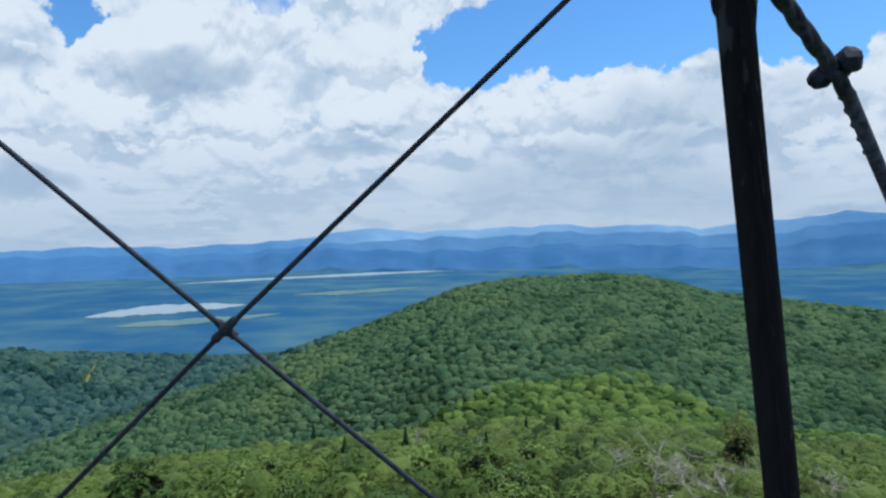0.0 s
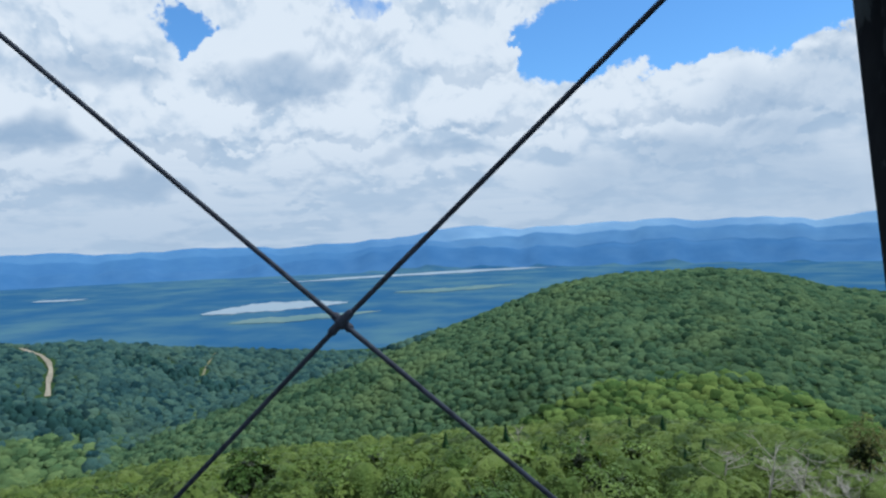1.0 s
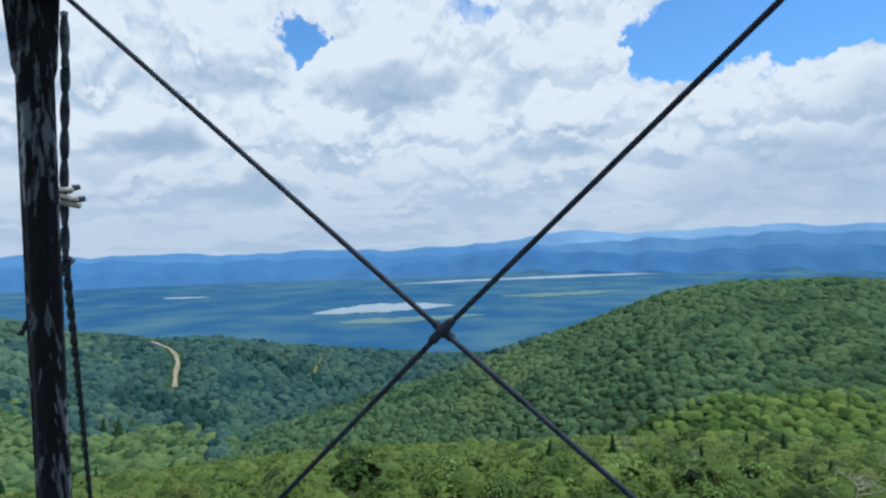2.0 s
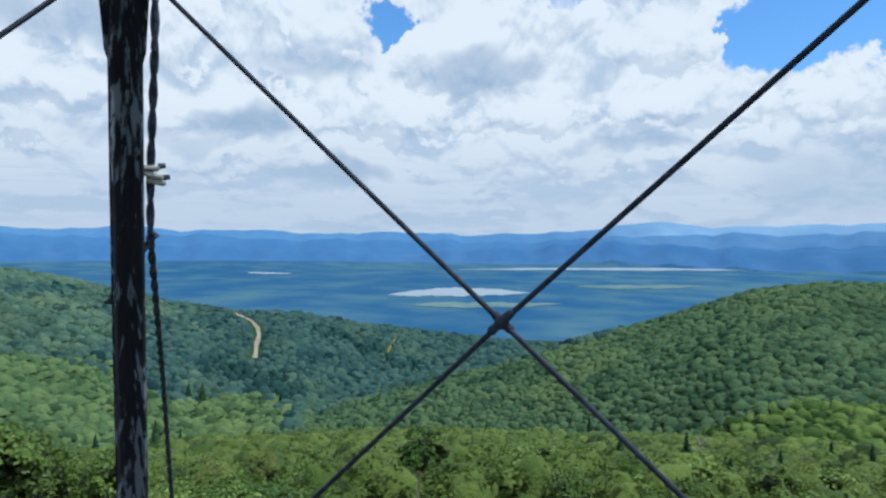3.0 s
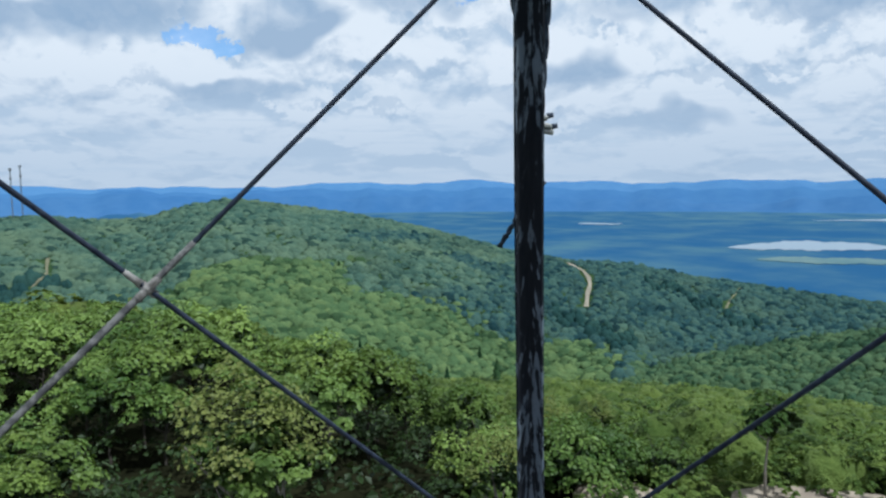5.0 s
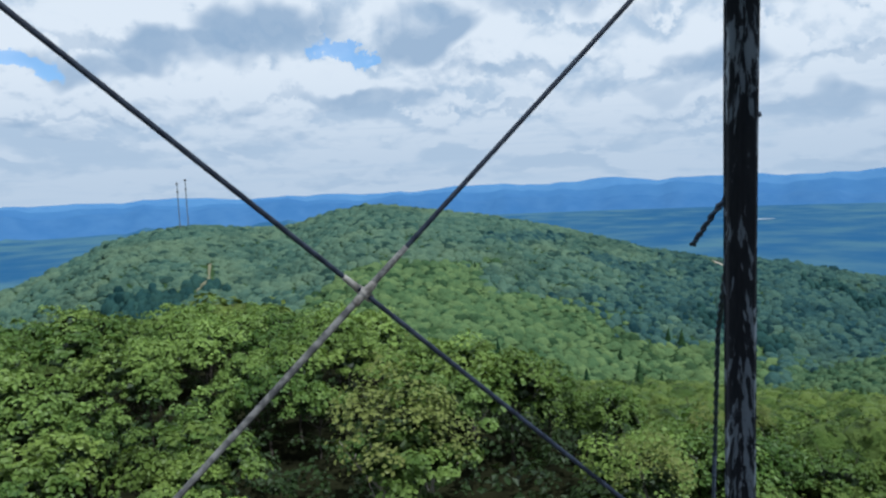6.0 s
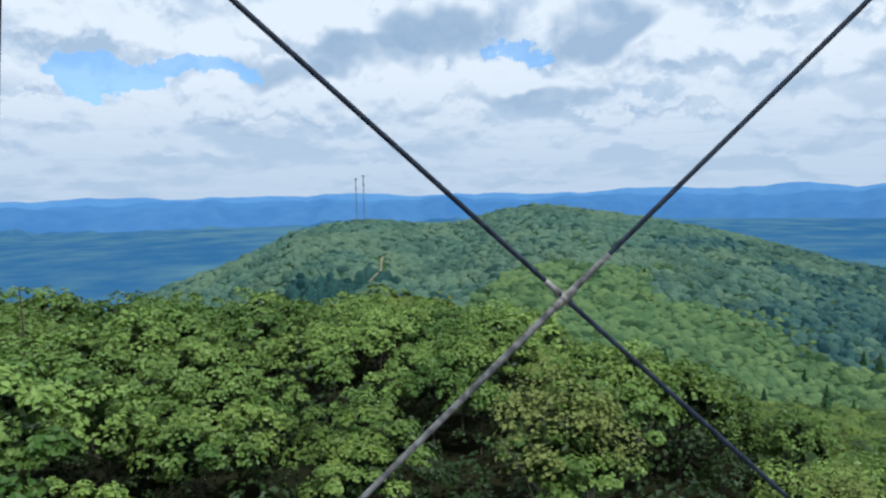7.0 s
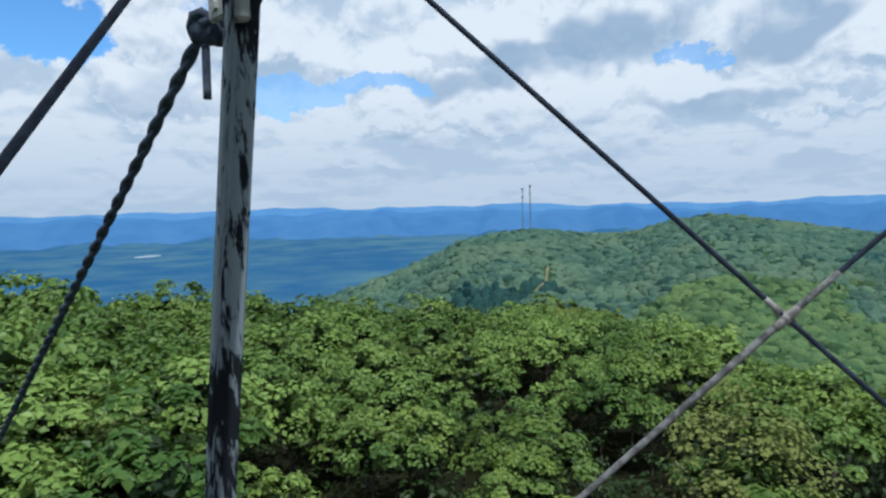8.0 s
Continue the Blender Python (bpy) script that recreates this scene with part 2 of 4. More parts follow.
def plain_material(name, base, other, scale, rough=0.8, bump_by=0.0, sx=1.0, sy=1.0, sz=1.0, low=0.35, high=0.65, detail=7):
    m, k, b, out = material(name)
    v = place(k, sx, sy, sz)
    n = k.noise(v, scale, detail, 0.6)
    w = k.noise(v, scale * 0.13, 4, 0.5)
    c = k.mix(k.ramp(k.math("ADD", k.math("MULTIPLY", n, 0.6), k.math("MULTIPLY", w, 0.4)), low, high), base, other)
    k.put(b.inputs["Base Color"], c)
    b.inputs["Roughness"].default_value = rough
    b.inputs["Specular IOR Level"].default_value = 0.3 if bump_by else 0.0
    if bump_by:
        bump(k, b, n, 0.7, bump_by)
    return m


# litter below the oaks, near black with the hollows' shade in its colour
SOIL = plain_material("shade_dark_litter", (0.006, 0.007, 0.004), (0.017, 0.018, 0.009), 1.5, 0.95)
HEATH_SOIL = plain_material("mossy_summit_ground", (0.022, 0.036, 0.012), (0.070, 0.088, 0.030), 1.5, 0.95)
FOREST_FLOOR = plain_material("forest_undergrowth", (0.020, 0.042, 0.018), (0.040, 0.070, 0.028), 0.25, 0.95)
# valley and ridges: the blue of distance haze is put into their colours
VALLEY = plain_material("haze_blue_valley", (0.022, 0.075, 0.162), (0.060, 0.126, 0.170), 0.0052, 0.95, low=0.38, high=0.65, detail=9)
RIDGE_MID = plain_material("haze_blue_ridge", (0.040, 0.110, 0.245), (0.056, 0.132, 0.270), 0.008, 0.95)


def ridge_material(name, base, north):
    """Far wooded mountains, haze put into their colour: paler to the north, as if hazier."""
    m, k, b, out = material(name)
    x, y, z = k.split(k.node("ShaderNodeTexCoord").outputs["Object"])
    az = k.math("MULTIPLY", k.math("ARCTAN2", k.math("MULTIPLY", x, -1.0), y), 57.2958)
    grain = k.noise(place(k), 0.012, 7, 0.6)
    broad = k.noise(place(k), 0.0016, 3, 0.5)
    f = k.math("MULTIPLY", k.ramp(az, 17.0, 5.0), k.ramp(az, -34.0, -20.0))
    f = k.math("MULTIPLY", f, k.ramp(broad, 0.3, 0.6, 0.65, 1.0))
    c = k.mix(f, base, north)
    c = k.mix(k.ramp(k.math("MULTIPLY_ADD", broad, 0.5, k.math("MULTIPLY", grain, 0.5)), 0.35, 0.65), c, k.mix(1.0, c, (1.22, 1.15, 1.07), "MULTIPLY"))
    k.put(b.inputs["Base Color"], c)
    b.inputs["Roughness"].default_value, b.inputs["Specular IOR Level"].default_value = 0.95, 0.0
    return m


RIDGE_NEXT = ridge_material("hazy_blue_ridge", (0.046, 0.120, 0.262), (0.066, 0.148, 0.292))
RIDGE_FAR = ridge_material("haze_pale_ridge", (0.062, 0.148, 0.300), (0.130, 0.232, 0.385))
ROCK = plain_material("granite_ledge", (0.20, 0.165, 0.13), (0.36, 0.31, 0.25), 1.3, 0.85, 0.08)
GRAVEL = plain_material("gravel_track", (0.165, 0.152, 0.122), (0.26, 0.236, 0.192), 0.2, 0.9)
DRY_GRASS = plain_material("dry_grass", (0.10, 0.105, 0.070), (0.155, 0.150, 0.100), 0.2, 0.9)
# valley meadow, bluish with the same haze put into its colour
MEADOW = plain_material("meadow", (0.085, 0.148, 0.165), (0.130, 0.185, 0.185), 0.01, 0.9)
BARK = plain_material("dark_grey_bark", (0.030, 0.026, 0.021), (0.085, 0.074, 0.062), 9.0, 0.9, 0.01, sz=0.25)
BIRCH_BARK = plain_material("pale_birch_bark", (0.14, 0.12, 0.10), (0.32, 0.29, 0.25), 9.0, 0.9, 0.01, sz=0.25)
DEADWOOD = plain_material("bleached_wood", (0.20, 0.185, 0.16), (0.44, 0.41, 0.365), 6.0, 0.85, 0.01, sz=0.3)


def steel_material(name, share, paint_a, paint_b, fine=46, band=0.0):
    """Dark weathered steel with flaking pale grey paint in upright streaks."""
    m, k, b, out = material(name)
    v = place(k, 1, 1, 0.20)
    flakes = k.noise(v, fine, 8, 0.62, 0.3)
    broad = k.noise(place(k, 1, 1, 0.5), 5, 3, 0.5)
    wear = k.math("ADD", k.math("MULTIPLY", flakes, 0.65), k.math("MULTIPLY", broad, 0.35))
    if band:
        # a rusted stretch where the coat has gone
        z = k.split(k.node("ShaderNodeTexCoord").outputs["Object"])[2]
        wear = k.math("SUBTRACT", wear, k.ramp(k.math("ABSOLUTE", k.math("SUBTRACT", z, band)), 0.02, 0.12, 0.08, 0.0))
    f = k.ramp(wear, share - 0.03, share + 0.03)
    rust = k.mix(k.noise(v, 60, 5, 0.6), (0.008, 0.010, 0.014), (0.028, 0.030, 0.036))
    k.put(b.inputs["Specular IOR Level"], k.ramp(f, 0, 1, 0.0, 0.25))
    paint = k.mix(k.noise(v, 20, 5, 0.6), paint_a, paint_b)
    k.put(b.inputs["Base Color"], k.mix(f, rust, paint))
    k.put(b.inputs["Roughness"], k.ramp(f, 0, 1, 0.75, 0.5))
    bump(k, b, k.math("ADD", f, k.math("MULTIPLY", flakes, 0.5)), 0.6, 0.002)
    return m


def cable_material(name, base, other, metal):
    m, k, b, out = material(name)
    v = place(k)
    k.put(b.inputs["Base Color"], k.mix(k.ramp(k.noise(v, 40, 5, 0.6), 0.35, 0.65), base, other))
    b.inputs["Metallic"].default_value, b.inputs["Roughness"].default_value = metal, 0.7
    b.inputs["Specular IOR Level"].default_value = 0.25
    return m


STEEL = steel_material("flaking_painted_steel", 0.535, (0.062, 0.080, 0.108), (0.155, 0.185, 0.225), 60)
# legs 1 and 3: shade and sunlight put into the tones of the flaking paint
STEEL_SHADED = steel_material("shaded_steel", 0.60, (0.010, 0.013, 0.018), (0.045, 0.055, 0.066))
STEEL_LIT = steel_material("lit_painted_steel", 0.500, (0.145, 0.175, 0.200), (0.240, 0.275, 0.305), 60, 7.13)
CABLE = cable_material("weathered_rod_steel", (0.007, 0.011, 0.024), (0.022, 0.030, 0.050), 0.0)
STRAND = cable_material("weathered_strand", (0.014, 0.021, 0.038), (0.052, 0.066, 0.096), 0.0)
ZINC = cable_material("galvanised_clamp", (0.20, 0.21, 0.21), (0.38, 0.38, 0.36), 0.4)
ZINC_OLD = cable_material("rusty_pale_clamp", (0.085, 0.078, 0.072), (0.27, 0.258, 0.245), 0.1)
SUNLIT_WRAP = cable_material("sunlit_grey_wrap", (0.050, 0.050, 0.053), (0.165, 0.163, 0.16), 0.0)
MAST = cable_material("dull_mast_steel", (0.10, 0.11, 0.12), (0.17, 0.18, 0.19), 0.2)
PLANK = plain_material("grey_deck_board", (0.16, 0.14, 0.12), (0.30, 0.27, 0.24), 6.0, 0.85, 0.004, sy=0.1)


def water_material():
    m, k, b, out = material("sky_pale_lake_water")
    # the pale reflection of the sky is put into the base colour
    b.inputs["Base Color"].default_value = (0.19, 0.245, 0.30, 1)
    b.inputs["Roughness"].default_value = 0.6
    b.inputs["IOR"].default_value = 1.33
    bump(k, b, k.noise(place(k), 0.05, 4, 0.6), 0.3, 1.0)
    return m


WATER = water_material()


# ---------------------------------------------------------------- mesh helpers
def mesh_of(name, verts, faces, mats=(), smooth=False, index=None):
    """A mesh from arrays; faces all of one size."""
    verts, faces = np.asarray(verts, np.float32), np.asarray(faces, np.int32)
    me = bpy.data.meshes.new(name)
    me.vertices.add(len(verts))
    me.vertices.foreach_set("co", verts.ravel())
    n = faces.shape[1]
    me.loops.add(faces.size)
    me.loops.foreach_set("vertex_index", faces.ravel())
    me.polygons.add(len(faces))
    me.polygons.foreach_set("loop_start", np.arange(0, faces.size, n, dtype=np.int32))
    me.update(calc_edges=True)
    for m in mats:
        me.materials.append(m)
    if index is not None:
        me.polygons.foreach_set("material_index", np.asarray(index, np.int32))
    me.polygons.foreach_set("use_smooth", np.full(len(faces), smooth))
    me.validate()
    return me


def part(name, bm, mat, parent=None, label="", smooth=False):
    me = bpy.data.meshes.new(name)
    bm.to_mesh(me)
    bm.free()
    me.materials.append(mat)
    if smooth:
        me.polygons.foreach_set("use_smooth", np.full(len(me.polygons), True))
    ob = new(name, me)
    ob.parent = parent
    return tagged(ob, label)


def thing(name, label, category, group="", m=None):
    ob = new(name)
    if m is not None:
        ob.matrix_basis = m
    return tagged(ob, label, category, group)


def tube(bm, points, radii, sides=8, cap=True):
    """A round bar through points."""
    points = [Vector(p) for p in points]
    rings = []
    for i, p in enumerate(points):
        way = (points[min(i + 1, len(points) - 1)] - points[max(i - 1, 0)]).normalized()
        side = way.cross(Vector((0.31, 0.17, 0.94)) if abs(way.z) < 0.9 else Vector((1, 0.1, 0))).normalized()
        up = way.cross(side)
        r = radii[i] if isinstance(radii, (list, tuple)) else radii
        rings.append([bm.verts.new(p + r * (math.cos(2 * math.pi * j / sides) * side + math.sin(2 * math.pi * j / sides) * up)) for j in range(sides)])
    for u, v in zip(rings, rings[1:]):
        for j in range(sides):
            bm.faces.new((u[j], u[(j + 1) % sides], v[(j + 1) % sides], v[j]))
    if cap:
        bm.faces.new(rings[0][::-1])
        bm.faces.new(rings[-1])
    return bm


def block(bm, m, sx, sy, sz, bevel=0.0):
    """A box with chamfered edges, centred at the pose m."""
    made = bmesh.ops.create_cube(bm, size=1.0, matrix=m @ Matrix.Diagonal((sx, sy, sz, 1)))["verts"]
    if bevel:
        edges = list({e for v in made for e in v.link_edges})
        bmesh.ops.bevel(bm, geom=edges, offset=bevel, segments=1, affect="EDGES")
    return bm


# ---------------------------------------------------------------- the land
def table(az, rows):
    return np.interp(az, [r[0] for r in rows], [r[1] for r in rows])


# crests: azimuth to the left of +y, elevation as seen from the tower
HILL_A = [(-75, -9), (-50, -7.0), (-32, -5.9), (-27, -5.4), (-23, -5.0), (-20.7, -4.8), (-18.3, -4.1), (-15.4, -3.55), (-12.4, -3.4), (-8.8, -3.6), (-5.7, -3.7),
          (-3, -4.1), (-0.7, -4.6), (3, -6.0), (6.6, -7.3), (12, -9.1), (17.2, -10.7), (23.3, -12.1), (28.8, -13.6), (36, -16), (60, -22)]
HILL_B = [(0, -12), (10, -9.8), (14, -9.3), (19, -8.9), (24, -8.4), (29, -7.9), (34, -7.0), (39, -6.8), (44, -5.9), (48, -4.75), (52, -3.8), (56.5, -2.9), (61, -2.25),
          (64, -1.8), (66.2, -1.6), (69, -2.1), (72, -2.9), (75, -3.0), (77.5, -2.75), (79, -2.5), (82.5, -2.8), (85.4, -3.4), (88.3, -4.8), (91.4, -6.0), (94.4, -6.9), (100, -9), (120, -14)]
RIDGE_1 = [(-180, -1.6), (-40, -1.0), (-22, -1.3), (-14, -0.9), (-7, -0.9), (1.6, -1.1), (6, -0.6), (10.7, -0.85), (18, -1.35), (25, -1.9), (36, -1.6), (43, -1.5), (60, -1.2), (75, -0.9), (95, -1.1), (105, -0.8), (120, -0.9), (180, -1.6)]
RIDGE_2 = [(-180, -0.3), (-60, 0.6), (-34, 1.0), (-32, 1.2), (-30, 1.65), (-28, 1.15), (-25, 0.95), (-20, 0.5), (-16.7, 0.9), (-12.8, 0.65), (-9.3, 1.05), (-3, 0.7), (2, 0.65), (6.1, 0.95), (10, 0.4), (15, -0.1), (20, -0.33), (24, -0.15),
           (32, -0.35), (37.5, -0.2), (43, -0.25), (47.3, 0.05), (49.5, -0.3), (56.6, -0.1), (61, -0.35), (67, -0.42), (72, -0.3), (77, -0.38), (80, -0.1), (87, -0.22), (94, -0.25), (97, -0.07), (105, -0.18), (119, -0.22), (180, -0.3)]
RIDGE_M = [(-180, -1.0), (-60, -0.3), (-36, 0.35), (-31, 0.75), (-26, 0.2), (-20, -0.1), (-16, 0.45), (-13, 0.2), (-8, 0.35), (-3, 0.1), (3, 0.0), (8, -0.25), (13, -0.6), (20, -0.95), (26, -0.75),
           (33, -0.95), (40, -0.7), (46, -0.6), (50, -0.9), (58, -0.55), (66, -0.85), (74, -0.6), (80, -0.7), (88, -0.55), (97, -0.5), (104, -0.75), (112, -0.5), (120, -0.6), (180, -1.0)]
R_A, R_B, R_1, R_2, FLOOR = 650.0, 1000.0, 4280.0, 4760.0, -175.0
R_M = 4500.0


def wave(x, y, size, seed):
    """Cheap smooth unevenness, -1 to 1."""
    u, v = x / size + seed, y / size - seed
    return (np.sin(u * 1.3 + 2 * np.sin(v * 0.7)) + np.sin(v * 1.7 + 1.5 * np.sin(u * 0.9 + seed)) + np.sin((u + v) * 2.3 + seed)) / 3


def height(x, y):
    """The height of the land."""
    x, y = np.asarray(x, float), np.asarray(y, float)
    r, az = np.hypot(x, y), np.degrees(np.arctan2(-x, y))
    t = np.radians
    left = np.clip((az - 50) / 25, 0, 1) * np.clip((170 - az) / 40, 0, 1)
    start = np.interp(az, [28, 42, 56, 75, 130, 170], [18.5, 15.0, 16.5, 28.5, 28.5, 18.5])
    fall = (0.255 + 0.035 * np.clip((az + 8) / 18, 0, 1) - 0.13 * left) * np.maximum(r - start, 0) * np.clip((r - start) / (10 + 20 * left) + 0.25, 0, 1)
    near = -fall - 0.00035 * np.maximum(r - 330, 0) ** 2 * 0.6
    near = near + np.clip(r / 60, 0, 1) * (0.4 * wave(x, y, 14, 1.0) + np.clip(r / 150, 0, 1) * 2.5 * wave(x, y, 60, 2.0))

    def ridge(rows, at, front, back, w, rough, uneven=0.0):
        top = EYE + at * np.tan(t(table(az, rows) + uneven * (np.sin(az * 0.61 + at) + np.sin(az * 1.37 + 2) + 0.6 * np.sin(az * 2.9) + 0.4 * np.sin(az * 6.1))))
        q = r - at
        k = np.where(q < 0, front, back)
        return top - k * (np.sqrt(q * q + w * w) - w) + rough * np.clip(np.abs(q) / (2 * w), 0, 1) * wave(x, y, 110, 4.0)

    z = np.maximum(near, ridge(HILL_A, R_A, 0.21, 0.45, 60, 5) + 3.0)
    z = np.maximum(z, ridge(HILL_B, R_B, 0.17, 0.45, 90, 7) + 3.5)
    z = np.maximum(z, FLOOR + 0.5 * wave(x, y, 240, 3.0))
    z = np.maximum(z, ridge(RIDGE_1, R_1, 0.50, 0.25, 25, 6, 0.12))
    z = np.maximum(z, ridge(RIDGE_M, R_M, 0.50, 0.25, 25, 6, 0.09))
    z = np.maximum(z, ridge(RIDGE_2, R_2, 0.50, 0.25, 30, 6, 0.05))
    return z


def spot(az, r):
    """Plan place from azimuth and distance."""
    return -r * math.sin(radians(az)), r * math.cos(radians(az))


def build_ground():
    rings = np.concatenate([[0.01], np.linspace(3, 60, 28), np.geomspace(63, 1200, 110), np.geomspace(1230, 4000, 34), np.linspace(4030, 4940, 60)])
    az = np.radians(np.concatenate([np.arange(-50, 130, 0.75), np.arange(130, 310, 3.0)]))
    rr, aa = np.meshgrid(rings, az, indexing="ij")
    x, y = -rr * np.sin(aa), rr * np.cos(aa)
    verts = np.stack([x, y, height(x, y)], -1).reshape(-1, 3)
    n, m = len(rings), len(az)
    i, j = np.meshgrid(np.arange(n - 1), np.arange(m), indexing="ij")
    faces = np.stack([i * m + j, i * m + (j + 1) % m, (i + 1) * m + (j + 1) % m, (i + 1) * m + j], -1).reshape(-1, 4)
    mid = np.repeat((rings[1:] + rings[:-1]) / 2, m)
    # beyond the hills each ring takes a hazier colour
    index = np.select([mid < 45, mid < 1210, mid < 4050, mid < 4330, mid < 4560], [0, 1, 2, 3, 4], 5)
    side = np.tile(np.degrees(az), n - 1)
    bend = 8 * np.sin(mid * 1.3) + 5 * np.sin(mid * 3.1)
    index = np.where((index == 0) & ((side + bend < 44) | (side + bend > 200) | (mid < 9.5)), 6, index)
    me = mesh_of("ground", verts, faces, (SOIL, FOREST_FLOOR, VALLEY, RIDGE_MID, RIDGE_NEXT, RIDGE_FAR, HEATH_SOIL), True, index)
    tagged(new("ground", me), "wooded mountain land falling to a valley and far ridges coloured haze-blue", "ground", kind="structure")


build_ground()


def at_el(el):
    return (EYE - FLOOR) / math.tan(radians(-el))


def flat_patch(name, label, category, mat, az0, az1, el0, el1, half, lift, seed, rows=70):
    """A long flat patch lying on the valley floor, with uneven shores; el: how far below the level it is seen."""
    rnd = random.Random(seed)
    bm = bmesh.new()
    ph = [rnd.uniform(0, 6.3) for _ in range(6)]
    a, b = [], []
    for i in range(rows + 1):
        s = i / rows
        taper = max(min(1, 4 * s, 3 * (1 - s)) ** 0.7, 0.02)
        el = el0 + (el1 - el0) * s + half * 0.35 * math.sin(4 * s + ph[0])
        az = az0 + (az1 - az0) * s
        for line, sign, p in ((a, -1, ph[1]), (b, 1, ph[2])):
            h = half * taper * (1 + 0.30 * math.sin(3 * s + p) + 0.16 * math.sin(17 * s + 2 * p) + 0.12 * math.sin(41 * s + p) + 0.08 * math.sin(97 * s))
            x, y = spot(az, at_el(el + sign * h))
            line.append(bm.verts.new((x, y, FLOOR + lift)))
    for i in range(rows):
        bm.faces.new((a[i], a[i + 1], b[i + 1], b[i]))
    ob = part(name, bm, mat)
    return tagged(ob, label, category, kind="structure")


flat_patch("water_long_lake", "long pale lake lying across the far valley", "lake", WATER, 21.5, -2.0, -3.17, -2.52, 0.080, 1.2, 1)
flat_patch("water_near_lake", "pale lake with an uneven shore in the valley", "lake", WATER, 27, 15.6, -5.25, -4.85, 0.25, 1.2, 2)
flat_patch("water_small_lake", "small pale lake in the far valley", "lake", WATER, 38.2, 34.7, -3.58, -3.55, 0.07, 1.2, 3)
flat_patch("water_pond", "tiny pale pond far off in the valley", "lake", WATER, 110.6, 108.6, -3.45, -3.42, 0.08, 1.2, 6)
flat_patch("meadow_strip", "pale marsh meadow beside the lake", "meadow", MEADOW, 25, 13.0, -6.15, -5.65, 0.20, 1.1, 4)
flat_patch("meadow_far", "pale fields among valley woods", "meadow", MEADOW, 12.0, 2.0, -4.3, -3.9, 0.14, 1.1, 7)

# ---------------------------------------------------------------- the tower
C0 = Vector((-0.532, 0.359))
R0, BATTER, TURN = 1.4526, 0.1779, 40.3


LEAN = {1: (0.0, 0.0, 0.0), 2: (-0.15, -0.018, 0.012), 3: (0.003, 0.006, -0.004), 4: (0.0, 0.0, 0.0)}  # each leg: out, aside, out for each metre of height


def leg_at(n, z, out=0.0):
    """A point of leg n (1 to 4), at the height z from the eye."""
    a = radians(TURN + 90 * (n - 1))
    shift, aside, slope = LEAN[n]
    r = R0 - BATTER * z + out + shift + slope * z
    return Vector((C0.x + r * math.cos(a) - aside * math.sin(a), C0.y + r * math.sin(a) + aside * math.cos(a), EYE + z))


tower = thing("lattice_tower", "weathered steel lattice lookout tower with flaking grey paint", "tower", m=pose(C0.x, C0.y, 0))
BACK = tower.matrix_basis.inverted()
FLANGE, THICK = 0.051, 0.007


def leg(n):
    """An angle-iron leg: two flanges along the tower's sides, its corner outward."""
    bm = bmesh.new()
    rings = []
    for z in [-7.6 + 0.35 * i for i in range(31)]:
        p = leg_at(n, z)
        d1 = (leg_at(n % 4 + 1, z) - p).normalized()
        d2 = (leg_at((n - 2) % 4 + 1, z) - p).normalized()
        o = p - (d1 + d2) * FLANGE * 0.5
        w, t = FLANGE, THICK
        wob = 0.0012 * math.sin(z * 3 + n)
        rings.append([bm.verts.new(BACK @ (o + d1 * (u + wob) + d2 * (v - wob))) for u, v in ((0, 0), (w, 0), (w, t), (t * 1.6, t), (t, t * 1.6), (t, w), (0, w))])
    for a, b in zip(rings, rings[1:]):
        for j in range(7):
            bm.faces.new((a[j], a[(j + 1) % 7], b[(j + 1) % 7], b[j]))
    bm.faces.new(rings[0][::-1])
    bm.faces.new(rings[-1])
    bmesh.ops.recalc_face_normals(bm, faces=bm.faces)
    part("leg", bm, {1: STEEL_SHADED, 3: STEEL_LIT}.get(n, STEEL), tower, "angle-iron leg with flaking paint")


for n in (1, 2, 3, 4):
    leg(n)


def girt(a, b, z, name="girt"):
    p, q = leg_at(a, z), leg_at(b, z)
    d = (q - p).normalized()
    bm = bmesh.new()
    m = Matrix.Translation(BACK @ ((p + q) / 2)) @ d.to_track_quat("X", "Z").to_matrix().to_4x4()
    block(bm, m, (q - p).length - 0.02, 0.006, 0.055, 0.001)
    block(bm, m @ pose(0, 0.03, 0.026), (q - p).length - 0.12, 0.052, 0.006, 0.001)
    part(name, bm, STEEL, tower)


for z in (0.70, -1.38, -3.6, -5.6):
    for n in (1, 2, 3, 4):
        girt(n, n % 4 + 1, z)


